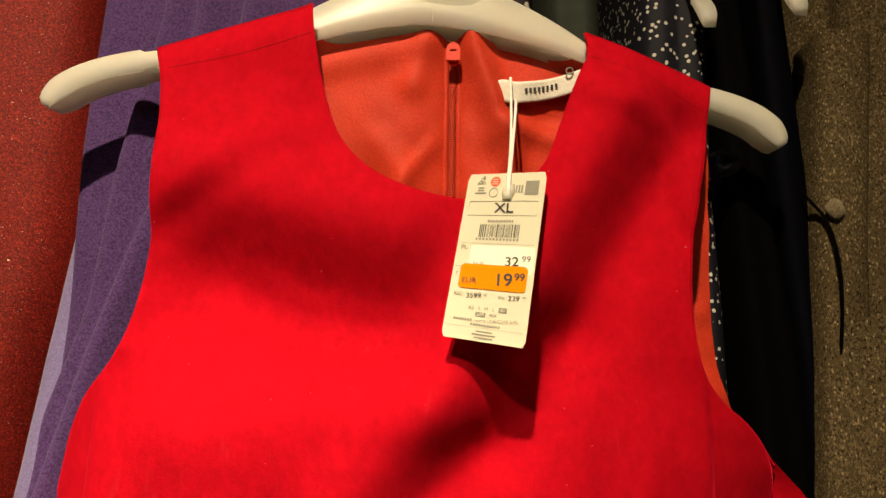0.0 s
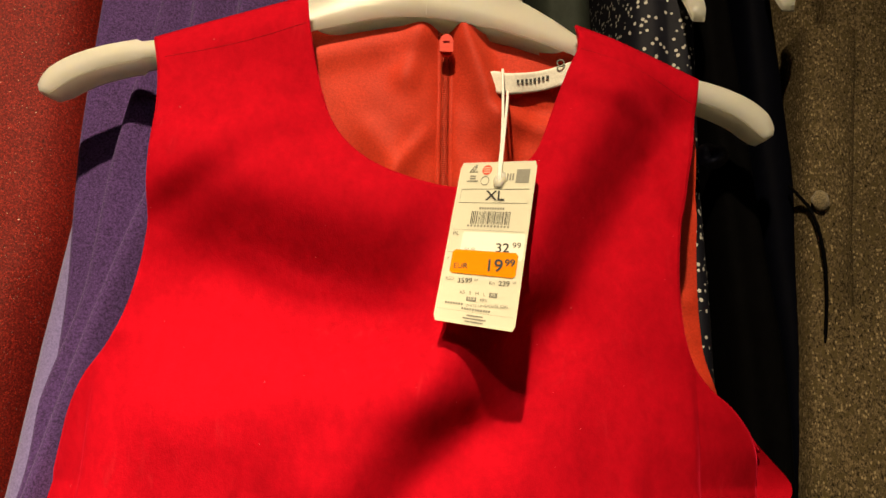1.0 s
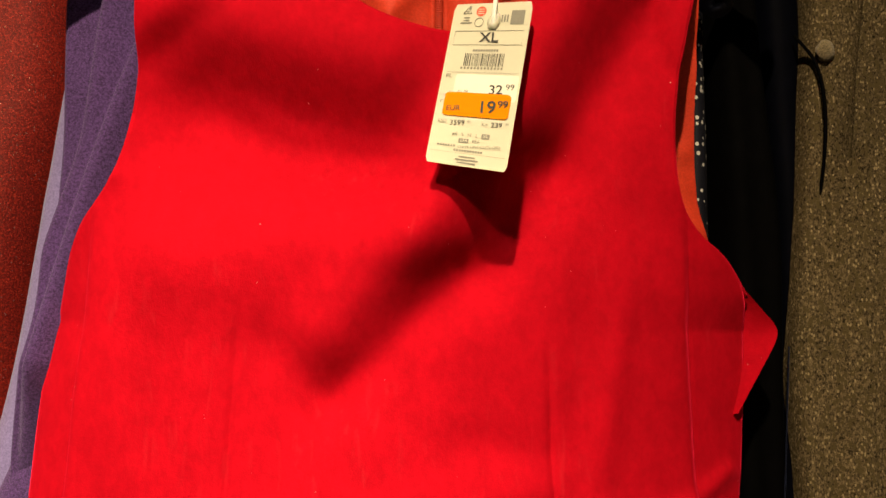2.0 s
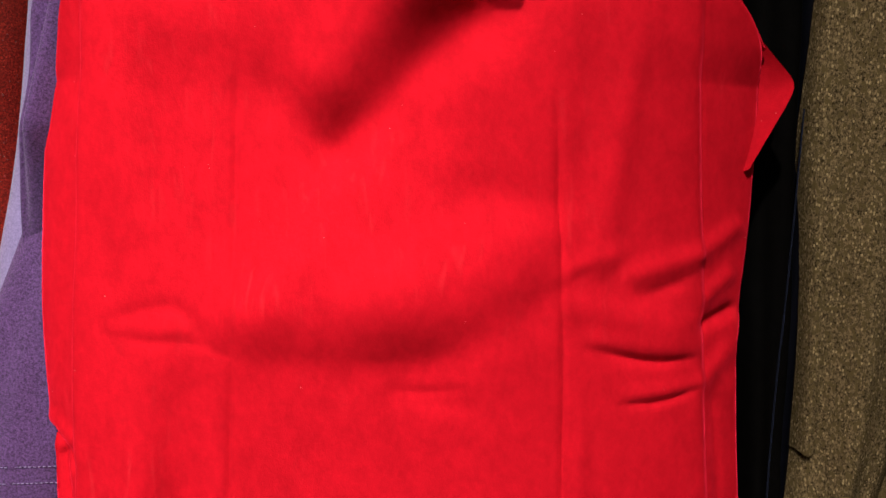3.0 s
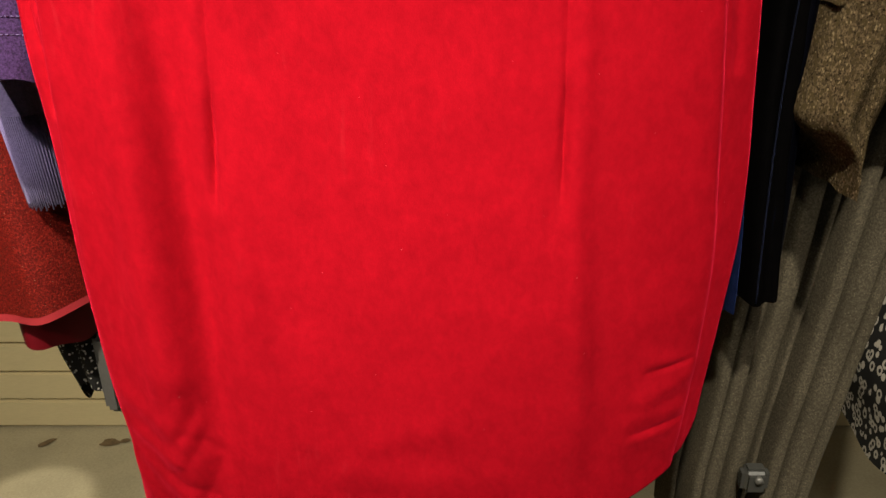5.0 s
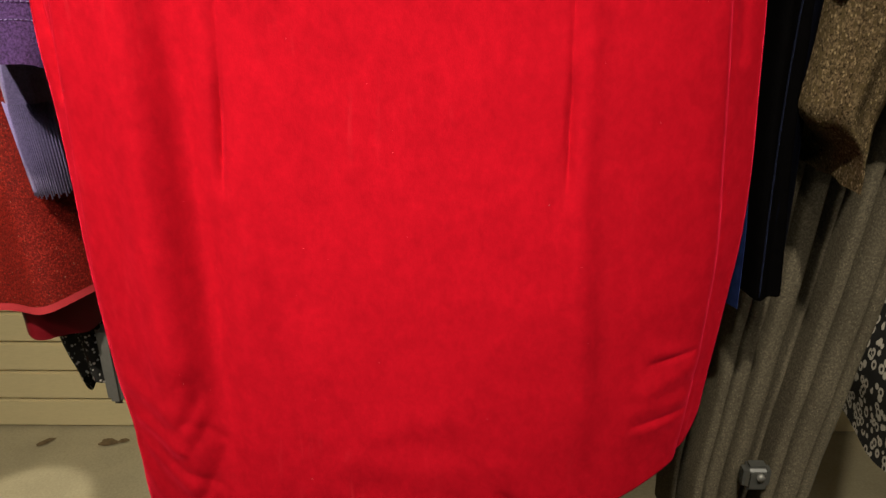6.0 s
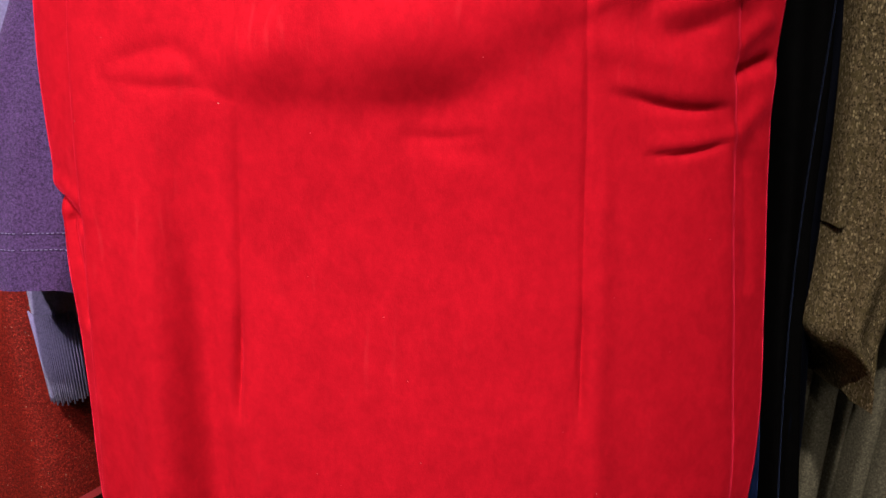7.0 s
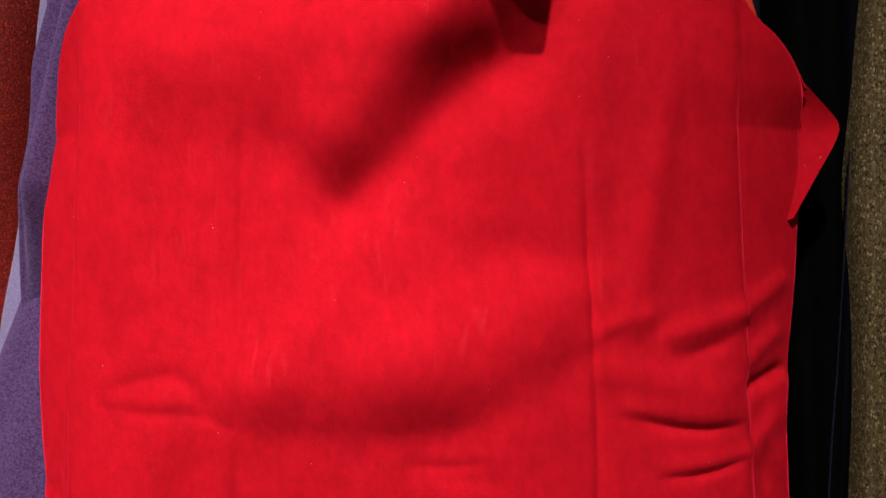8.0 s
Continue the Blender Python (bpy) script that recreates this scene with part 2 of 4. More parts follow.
DARK_PLASTIC = material("grey_clear_plastic", (0.05, 0.05, 0.045), 0.2, 0.9, 40, 300, 0.03, spec=0.6)
STAIN = material("brown_stain", (0.20, 0.14, 0.07), 0.6, 0.6, 90, 600, 0.1)


# ---- building helpers ----
def thing(name, label, category, group="", at=(0, 0, 0), kind=""):
    ob = new(name)
    ob.location = at
    ob.empty_display_size = 0.02
    return tagged(ob, label, category, group, kind)


def mesh_of(name, verts, faces, mat, smooth=True):
    me = bpy.data.meshes.new(name)
    me.from_pydata([tuple(map(float, v)) for v in verts], [], faces)
    me.materials.append(mat)
    if smooth:
        me.polygons.foreach_set("use_smooth", [True] * len(me.polygons))
    me.update()
    return me


def part(name, data, parent, label=""):
    """Links a mesh under a thing; vertices are in world metres."""
    ob = new(name, data)
    ob.parent = parent
    if parent.type == "EMPTY":
        ob.matrix_parent_inverse = Matrix.Translation(parent.location).inverted()
    return tagged(ob, label)


def solo(name, data, label, category, group="", kind=""):
    return tagged(new(name, data), label, category, group, kind)


def grid_mesh(name, P, mat, closed=False):
    """P: rows x columns x 3. closed joins the last column to the first."""
    P = np.asarray(P)
    r, c = P.shape[:2]
    faces = []
    for i in range(r - 1):
        for j in range(c if closed else c - 1):
            k = (j + 1) % c
            faces.append((i * c + j, i * c + k, (i + 1) * c + k, (i + 1) * c + j))
    return mesh_of(name, P.reshape(-1, 3), faces, mat)


def thicken(ob, amount, offset=-1.0):
    mod = ob.modifiers.new("thickness", "SOLIDIFY")
    mod.thickness, mod.offset = amount, offset
    return ob


def box_mesh(name, lo, hi, mat, bevel=0.0, segments=2):
    bm = bmesh.new()
    bmesh.ops.create_cube(bm, size=1)
    for v in bm.verts:
        v.co = [lo[i] + (v.co[i] + 0.5) * (hi[i] - lo[i]) for i in range(3)]
    if bevel:
        bmesh.ops.bevel(bm, geom=bm.edges[:], offset=bevel, segments=segments, affect="EDGES")
    me = bpy.data.meshes.new(name)
    bm.to_mesh(me)
    bm.free()
    me.materials.append(mat)
    return me


def tube_mesh(name, pts, radius, mat, sides=10):
    pts = [Vector(p) for p in pts]
    rad = radius if isinstance(radius, (list, tuple)) else [radius] * len(pts)
    rows, side = [], None
    for i, p in enumerate(pts):
        d = (pts[min(i + 1, len(pts) - 1)] - pts[max(i - 1, 0)]).normalized()
        if side is None:
            side = d.orthogonal().normalized()
        side = (side - d * side.dot(d)).normalized()
        up = d.cross(side)
        rows.append([p + (side * math.cos(a) + up * math.sin(a)) * rad[i] for a in (2 * math.pi * k / sides for k in range(sides))])
    n = len(rows)
    verts = [v for row in rows for v in row]
    faces = [(i * sides + j, i * sides + (j + 1) % sides, (i + 1) * sides + (j + 1) % sides, (i + 1) * sides + j) for i in range(n - 1) for j in range(sides)]
    faces += [tuple(range(sides))[::-1], tuple((n - 1) * sides + j for j in range(sides))]
    return mesh_of(name, verts, faces, mat)


def curve_at(table, s):
    """Smooth reading of a short table of (s, value)."""
    xs = [p[0] for p in table]
    ys = [p[1] for p in table]
    return np.interp(s, xs, ys)


def soft_curve(table, s, width):
    """The table read with a blur of the given width."""
    offsets = np.linspace(-1, 1, 9) * width
    return sum(curve_at(table, np.asarray(s) + o) for o in offsets) / 9


def chain(points, n):
    """n points evenly along a polyline."""
    p = np.array(points, float)
    seg = np.concatenate([[0], np.cumsum(np.linalg.norm(np.diff(p, axis=0), axis=1))])
    s = np.linspace(0, seg[-1], n)
    return np.stack([np.interp(s, seg, p[:, k]) for k in range(p.shape[1])], 1)


def rounded(points, n, rounds=2):
    """A polyline smoothed by corner cutting, then evenly sampled."""
    p = np.array(points, float)
    for _ in range(rounds):
        q = [p[0]]
        for a, b in zip(p[:-1], p[1:]):
            q += [a * 0.75 + b * 0.25, a * 0.25 + b * 0.75]
        q.append(p[-1])
        p = np.array(q)
    return chain(p, n)


def ridge(X, Z, a, b, width, height, side=0.0):
    """A soft fold along the segment a-b. side above 0 makes the flank below it steeper."""
    a, b = np.array(a), np.array(b)
    d = b - a
    t = np.clip(((X - a[0]) * d[0] + (Z - a[1]) * d[1]) / (d @ d), 0, 1)
    dx, dz = X - a[0] - t * d[0], Z - a[1] - t * d[1]
    dist = np.hypot(dx, dz)
    w = width * (1 - side * np.where(dz < 0, 0.5, -0.3))
    return height * np.exp(-(dist / w) ** 2)


def wave_noise(X, Z, scale, seed, octaves=3):
    """Smooth, repeatable unevenness from a few crossed waves."""
    rng = np.random.RandomState(seed)
    out = np.zeros_like(X)
    for o in range(octaves):
        for _ in range(5):
            a = rng.uniform(0, 2 * math.pi)
            k = scale * 2 ** o * rng.uniform(0.6, 1.4)
            out += np.sin(k * (X * math.cos(a) + Z * math.sin(a)) + rng.uniform(0, 6.28)) * 0.5 ** o / 5
    return out


def coons(left, right, bottom, top):
    """A patch between four edges (x, z); left and right run upwards, bottom and top to the right."""
    n, m = len(left), len(bottom)
    v = np.linspace(0, 1, n)[:, None, None]
    u = np.linspace(0, 1, m)[None, :, None]
    P = (1 - u) * left[:, None] + u * right[:, None] + (1 - v) * bottom[None] + v * top[None]
    return P - ((1 - u) * (1 - v) * bottom[0] + u * (1 - v) * bottom[-1] + (1 - u) * v * top[0] + u * v * top[-1])


# ---- room ----
solo("floor", box_mesh("floor", (-3, -4, -0.1), (3, 1.80, 0), FLOOR), "grey-beige stone shop floor with brown scuffs", "floor", kind="structure")
solo("ceiling", box_mesh("ceiling", (-3, -4, 3.0), (3, 1.98, 3.1), PAINT), "off-white painted shop ceiling", "ceiling", kind="structure")
solo("wall_back", box_mesh("wall_back", (-3, 1.80, 0), (3, 1.98, 3.0), PAINT), "painted wall behind beige slatwall panels", "wall", kind="structure")
solo("wall_front", box_mesh("wall_front", (-3, -4.12, 0), (3, -4, 3.0), PAINT), "plain off-white painted shop wall", "wall", kind="structure")
solo("wall_left", box_mesh("wall_left", (-3.12, -4, 0), (-3, 1.98, 3.0), PAINT), "plain off-white painted shop wall", "wall", kind="structure")
solo("wall_right", box_mesh("wall_right", (3, -4, 0), (3.12, 1.98, 3.0), PAINT), "plain off-white painted shop wall", "wall", kind="structure")
slatwall = thing("slatwall", "beige slatwall panel with horizontal grooves", "wall panel", at=(0, 1.79, 0), kind="structure")
slat_mesh = box_mesh("slat", (-2.98, 1.782, 0), (2.98, 1.80, 0.080), SLAT, 0.004)
for k in range(34):
    ob = part("slat", slat_mesh, slatwall)
    ob.location.z = 0.004 + k * 0.0855

# ---- red velvet dress ----
LEFT_EDGE = [(-0.1855, 0.858), (-0.1875, 0.88), (-0.1875, 0.905), (-0.1885, 0.93), (-0.1935, 0.965), (-0.1955, 1.01), (-0.1975, 1.065), (-0.1975, 1.11), (-0.1975, 1.15),
             (-0.201, 1.19), (-0.2013, 1.215), (-0.2027, 1.245), (-0.2041, 1.275), (-0.2046, 1.31), (-0.203, 1.345), (-0.2005, 1.38), (-0.1969, 1.41), (-0.192, 1.435),
             (-0.184, 1.46), (-0.178, 1.48), (-0.169, 1.498), (-0.156, 1.511), (-0.148, 1.527), (-0.143, 1.559), (-0.14, 1.591), (-0.14, 1.625), (-0.141, 1.66),
             (-0.145, 1.685), (-0.1515, 1.702)]
RIGHT_EDGE = [(0.194, 0.912), (0.202, 0.932), (0.2043, 0.958), (0.2084, 0.993), (0.2115, 1.026), (0.2156, 1.065), (0.2151, 1.115), (0.2115, 1.165), (0.2084, 1.212),
              (0.2053, 1.262), (0.2043, 1.285), (0.2064, 1.297), (0.2053, 1.315), (0.2074, 1.335), (0.2104, 1.37), (0.2115, 1.42), (0.2115, 1.46), (0.1947, 1.483),
              (0.1762, 1.4952), (0.1634, 1.5147), (0.1614, 1.5444), (0.1624, 1.57), (0.1686, 1.6079), (0.1782, 1.6406), (0.1813, 1.6734), (0.1854, 1.6878)]
NECK = [(-0.06, 1.7315), (-0.059, 1.722), (-0.057, 1.708), (-0.053, 1.686), (-0.048, 1.665), (-0.041, 1.645), (-0.031, 1.631), (-0.02, 1.621), (-0.006, 1.613),
        (0.009, 1.608), (0.027, 1.6055), (0.045, 1.606), (0.0646, 1.6125), (0.0798, 1.6257), (0.0869, 1.6439), (0.094, 1.6651), (0.1032, 1.6884), (0.1088, 1.6995),
        (0.1098, 1.7087), (0.1083, 1.7193)]
COLS, ROWS_UP = 240, 400
TIP = (0.234, 1.442)


def long_fold(X, Z, a, b, width, height):
    """A fold that fades out towards both ends."""
    t = np.clip((Z - a[1]) / (b[1] - a[1]), 0, 1)
    return ridge(X, Z, a, b, width, height) * np.sin(math.pi * (0.04 + 0.92 * t)) ** 0.8


def crease(X, Z, pts, width, depth):
    """A sunken line through the given points, deepest in its middle and fading at both ends."""
    c = rounded(pts, 24)
    best = np.full(X.shape, 1e9)
    along = np.zeros(X.shape)
    for k, (a, b) in enumerate(c):
        d = np.hypot(X - a, Z - b)
        near = d < best
        best, along = np.where(near, d, best), np.where(near, k / 23, along)
    return depth * np.exp(-(best / width) ** 2) * np.sin(math.pi * (0.06 + 0.88 * along)) ** 0.7


def dress_height(X, Z):
    """How far the cloth of the front stands out towards the room: the bust, the folds, the darts and the creases."""
    h = 0.008 * np.exp(-((Z - 1.45) / 0.08) ** 2 - (X / 0.16) ** 2)
    # upper chest: a crest from the strap, a hollow under it, then the bust
    h += ridge(X, Z, (-0.125, 1.622), (-0.005, 1.592), 0.032, 0.0150)
    h += ridge(X, Z, (-0.135, 1.665), (-0.075, 1.650), 0.016, 0.0030)
    h -= ridge(X, Z, (-0.105, 1.556), (-0.005, 1.526), 0.033, 0.0190)
    h += ridge(X, Z, (-0.110, 1.474), (0.022, 1.500), 0.030, 0.0095)
    h += ridge(X, Z, (-0.005, 1.516), (0.024, 1.512), 0.013, 0.0035)
    # the long fold from the strap across to the middle, with the hollow beside it
    h += ridge(X, Z, (0.122, 1.662), (0.058, 1.552), 0.023, 0.0160)
    h += ridge(X, Z, (0.058, 1.552), (0.012, 1.492), 0.023, 0.0110)
    h += ridge(X, Z, (0.012, 1.488), (-0.030, 1.440), 0.020, 0.0070)
    h -= ridge(X, Z, (0.166, 1.655), (0.094, 1.530), 0.019, 0.0095)
    h -= ridge(X, Z, (0.094, 1.530), (0.052, 1.470), 0.020, 0.0105)
    h -= ridge(X, Z, (0.044, 1.470), (-0.026, 1.402), 0.016, 0.0075)
    h -= ridge(X, Z, (-0.060, 1.430), (-0.030, 1.404), 0.016, 0.0030)
    h += ridge(X, Z, (0.152, 1.658), (0.170, 1.600), 0.008, 0.0030) - ridge(X, Z, (0.150, 1.630), (0.160, 1.590), 0.007, 0.0020)
    h += ridge(X, Z, (-0.10, 1.572), (-0.05, 1.545), 0.007, 0.0007) + ridge(X, Z, (-0.06, 1.552), (0.0, 1.540), 0.006, 0.0006) + ridge(X, Z, (-0.11, 1.545), (-0.07, 1.520), 0.007, 0.0007) + ridge(X, Z, (-0.085, 1.578), (-0.060, 1.530), 0.007, 0.0006)
    h += ridge(X, Z, (0.112, 1.672), (0.138, 1.668), 0.009, 0.0020) - ridge(X, Z, (0.108, 1.660), (0.132, 1.655), 0.008, 0.0010)
    h += ridge(X, Z, (-0.140, 1.600), (-0.085, 1.640), 0.012, 0.0024) - ridge(X, Z, (-0.140, 1.585), (-0.085, 1.622), 0.010, 0.0020)
    h += ridge(X, Z, (-0.075, 1.668), (-0.058, 1.640), 0.007, 0.0025)
    # the waist: a soft shelf rising to one side, fans of creases at both seams
    h += 0.0125 * np.exp(-(np.abs(Z - 1.318) / 0.060) ** 2 - (np.abs(X) / 0.088) ** 4)
    h += ridge(X, Z, (-0.075, 1.312), (0.000, 1.322), 0.028, 0.0036)
    h += ridge(X, Z, (0.000, 1.322), (0.075, 1.352), 0.024, 0.0042)
    h += ridge(X, Z, (-0.070, 1.315), (-0.005, 1.385), 0.016, 0.0028)
    h -= ridge(X, Z, (-0.060, 1.286), (0.020, 1.283), 0.020, 0.0022)
    h -= ridge(X, Z, (0.020, 1.288), (0.085, 1.318), 0.014, 0.0022)
    h -= ridge(X, Z, (0.045, 1.378), (0.085, 1.372), 0.013, 0.0030)
    h -= ridge(X, Z, (-0.020, 1.366), (0.020, 1.415), 0.012, 0.0016)
    h -= ridge(X, Z, (0.005, 1.270), (0.040, 1.264), 0.006, 0.0010)
    # cloth of the sides
    h += ridge(X, Z, (0.178, 1.345), (0.200, 1.358), 0.006, 0.0030) + ridge(X, Z, (0.180, 1.318), (0.196, 1.330), 0.005, 0.0028)
    h -= ridge(X, Z, (0.180, 1.302), (0.198, 1.309), 0.005, 0.0050)
    h += ridge(X, Z, (0.182, 1.270), (0.198, 1.285), 0.006, 0.0030) - ridge(X, Z, (0.188, 1.255), (0.196, 1.180), 0.004, 0.0020)
    h -= ridge(X, Z, (-0.200, 1.236), (-0.184, 1.222), 0.005, 0.0070) + ridge(X, Z, (-0.195, 1.222), (-0.187, 1.165), 0.0045, 0.0075)
    h += ridge(X, Z, (-0.20, 1.245), (-0.185, 1.236), 0.006, 0.0030)
    for a, b, w, k in (((0.112, 1.298), (0.168, 1.290), 0.0060, 0.0017), ((0.098, 1.318), (0.160, 1.302), 0.010, 0.0030), ((0.134, 1.266), (0.176, 1.269), 0.0050, 0.0014),
                       ((0.135, 1.334), (0.172, 1.344), 0.006, 0.0026), ((0.095, 1.335), (0.12, 1.345), 0.006, 0.0022), 
                       ((0.160, 1.000), (0.190, 0.995), 0.006, 0.0014), ((0.158, 0.972), (0.186, 0.984), 0.008, 0.0022), ((0.150, 0.958), (0.182, 0.960), 0.006, 0.0016), ((0.150, 0.942), (0.175, 0.945), 0.007, 0.0014),
                       ((-0.172, 0.985), (-0.135, 0.962), 0.008, 0.0020), ((-0.168, 0.958), (-0.138, 0.940), 0.006, 0.0020), ((-0.165, 0.935), (-0.14, 0.912), 0.006, 0.0018), ((-0.18, 0.93), (-0.165, 0.900), 0.007, 0.0018),
                       ((0.06, 0.925), (0.085, 0.897), 0.008, 0.0012), ((-0.14, 0.94), (-0.135, 0.90), 0.008, 0.0014)):
        h += ridge(X, Z, a, b, w, k)
    for pts, w, k in (([(-0.156, 1.307), (-0.137, 1.314), (-0.120, 1.319), (-0.108, 1.314), (-0.089, 1.292)], 0.0046, 0.0013),
                      ([(-0.154, 1.302), (-0.136, 1.299), (-0.120, 1.298), (-0.104, 1.299), (-0.088, 1.292)], 0.0034, 0.0012),
                      ([(-0.085, 1.293), (-0.050, 1.290), (0.000, 1.286), (0.050, 1.296)], 0.0080, 0.0007),
                      ([(-0.150, 1.325), (-0.140, 1.345), (-0.120, 1.352)], 0.0060, 0.0008),
                      ([(0.110, 1.294), (0.128, 1.288), (0.150, 1.2835), (0.172, 1.285)], 0.0030, 0.0034),
                      ([(0.129, 1.261), (0.152, 1.2605), (0.177, 1.267)], 0.0025, 0.0032),
                      ([(0.136, 1.321), (0.152, 1.325), (0.170, 1.332)], 0.0045, 0.0022),
                      ([(0.096, 1.332), (0.108, 1.337), (0.116, 1.343)], 0.0040, 0.0012),
                      ([(-0.127, 0.988), (-0.131, 0.970), (-0.143, 0.955)], 0.0045, 0.0020),
                      ([(-0.125, 0.957), (-0.135, 0.940), (-0.150, 0.928)], 0.0040, 0.0019),
                      ([(-0.121, 0.928), (-0.128, 0.912), (-0.136, 0.892)], 0.0040, 0.0018),
                      ([(0.063, 0.902), (0.075, 0.890), (0.085, 0.876)], 0.0032, 0.0030),
                      ([(0.004, 1.274), (0.022, 1.2715), (0.042, 1.274)], 0.0030, 0.0010)):
        h -= crease(X, Z, pts, w, k)
    h += ridge(X, Z, (-0.145, 1.305), (-0.108, 1.305), 0.0060, 0.0006)
    h -= sum(long_fold(X, Z, a, b, 0.0020, 0.0022) for a, b in (((-0.0770, 1.450), (-0.0825, 1.295)), ((-0.0825, 1.320), (-0.0930, 1.128)), ((0.0880, 1.438), (0.0945, 1.290)), ((0.0942, 1.320), (0.0970, 1.125))))
    h -= long_fold(X, Z, (-0.0915, 1.180), (-0.0955, 1.112), 0.0030, 0.0062) + long_fold(X, Z, (0.0972, 1.175), (0.0965, 1.106), 0.0030, 0.0046)
    h -= long_fold(X, Z, (0.158, 0.990), (0.190, 0.998), 0.0032, 0.0022) + long_fold(X, Z, (0.150, 0.944), (0.184, 0.952), 0.0034, 0.0024)
    h -= long_fold(X, Z, (-0.112, 0.940), (-0.138, 0.968), 0.0040, 0.0026) + long_fold(X, Z, (-0.118, 0.905), (-0.146, 0.930), 0.0036, 0.0022)
    h -= ridge(X, Z, (-0.130, 0.990), (-0.122, 0.964), 0.009, 0.0028) + ridge(X, Z, (-0.118, 0.935), (-0.122, 0.885), 0.006, 0.0018)
    h += ridge(X, Z, (0.03, 0.965), (-0.01, 0.955), 0.012, 0.0014) + ridge(X, Z, (-0.03, 0.93), (0.03, 0.92), 0.012, 0.0016)
    h += long_fold(X, Z, (-0.136, 1.27), (-0.140, 0.90), 0.016, 0.0110)
    h -= long_fold(X, Z, (-0.117, 1.27), (-0.111, 0.90), 0.013, 0.0120)
    h += long_fold(X, Z, (0.104, 1.27), (0.107, 1.10), 0.006, 0.0024)
    h += long_fold(X, Z, (0.101, 1.145), (0.116, 0.92), 0.010, 0.0060) + long_fold(X, Z, (-0.084, 1.145), (-0.080, 1.02), 0.008, 0.0032)
    h += long_fold(X, Z, (0.134, 1.48), (0.112, 1.33), 0.009, 0.0030) - long_fold(X, Z, (0.105, 1.47), (0.108, 1.36), 0.010, 0.0020)
    h += long_fold(X, Z, (-0.152, 1.48), (-0.135, 1.33), 0.010, 0.0026) - long_fold(X, Z, (-0.125, 1.47), (-0.118, 1.34), 0.010, 0.0018)
    fade = np.clip((1.66 - Z) / 0.05, 0, 1)
    h += (0.0013 * wave_noise(X, Z, 26, 3, 3) + 0.0004 * wave_noise(X, Z, 70, 8, 2) + 0.00012 * wave_noise(X, Z, 260, 4, 2)) * (0.3 + 0.7 * fade)
    return h


def seam_x(Z, sign):
    if sign > 0:
        return soft_curve([(0.9, 0.186), (0.97, 0.193), (1.03, 0.197), (1.07, 0.197), (1.12, 0.192), (1.165, 0.189), (1.21, 0.1845), (1.28, 0.180), (1.335, 0.178), (1.37, 0.175), (1.43, 0.171), (1.495, 0.169)], Z, 0.02)
    return soft_curve([(0.9, -0.180), (1.05, -0.190), (1.11, -0.187), (1.15, -0.185), (1.205, -0.181), (1.26, -0.179), (1.31, -0.1765), (1.355, -0.172), (1.41, -0.169), (1.45, -0.165), (1.497, -0.1625)], Z, 0.02)


def dress_front_y(X, Z):
    xl = soft_curve([(z, x) for x, z in LEFT_EDGE], Z, 0.006)
    xr = soft_curve([(z, x) for x, z in RIGHT_EDGE], Z, 0.006)
    s = np.clip((2 * X - xl - xr) / (xr - xl), -1, 1)
    low = np.clip((1.52 - Z) / 0.08, 0, 1)
    y = 0.482 - 0.010 * np.clip((1.66 - Z) / 0.2, 0, 1) + low * (0.020 - 0.008 * s) * np.abs(s) ** 7 + 0.006 * s ** 2 + 0.05 * (X - 0.02) + low * 0.85 * np.clip(X - 0.07, 0, 1) ** 2
    # the shoulders lie over the hanger
    top = soft_curve([(-0.152, 1.702), (-0.058, 1.732), (0.108, 1.7195), (0.133, 1.713), (0.1855, 1.688)], X, 0.004)
    over = np.clip((Z - (top - 0.024)) / 0.024, 0, 1)
    y += 0.009 * over ** 2 / (1 + np.exp(np.clip((0.072 - np.abs(X - 0.016)) / 0.003, -40, 40)))
    for sign in (1, -1):
        d = (X - seam_x(Z, sign))
        y += low * 0.0030 * np.exp(-(d / 0.0020) ** 2)
        y += low * (0.008 if sign > 0 else 0.010) / (1 + np.exp(np.clip(-sign * d / 0.0016, -40, 40)))
    return y - dress_height(X, Z)


def even_across(points, n):
    """n points along a smoothed line, spaced more by their run than by their rise."""
    p = rounded(points, 400)
    step = np.abs(np.diff(p[:, 0])) + 0.15 * np.abs(np.diff(p[:, 1]))
    s = np.concatenate([[0], np.cumsum(step)])
    t = np.linspace(0, s[-1], n)
    return np.stack([np.interp(t, s, p[:, 0]), np.interp(t, s, p[:, 1])], 1)


def dress_patch(left, right, neck, shoulder_l, shoulder_r, hem):
    n_sh = COLS // 4
    top = np.concatenate([chain([shoulder_l, neck[0]], n_sh)[:-1], even_across(neck, COLS - 2 * n_sh + 2), chain([neck[-1], shoulder_r], n_sh)[1:]])
    P = coons(rounded(left, ROWS_UP), rounded(right, ROWS_UP), rounded(hem, len(top)), top)
    for _ in range(260):
        P[1:-1, 1:-1] = (P[:-2, 1:-1] + P[2:, 1:-1] + P[1:-1, :-2] + P[1:-1, 2:]) / 4
    return P


dress = thing("velvet_dress", "bright red sleeveless velvet dress with orange-red lining, on a white hanger", "dress", at=(0.0, 0.5, 0.895))
HEM = [LEFT_EDGE[0], (-0.12, 0.855), (-0.02, 0.857), (0.07, 0.864), (0.131, 0.883), (0.157, 0.894), (0.178, 0.904), RIGHT_EDGE[0]]
P = dress_patch(LEFT_EDGE, RIGHT_EDGE, NECK, LEFT_EDGE[-1], RIGHT_EDGE[-1], HEM)
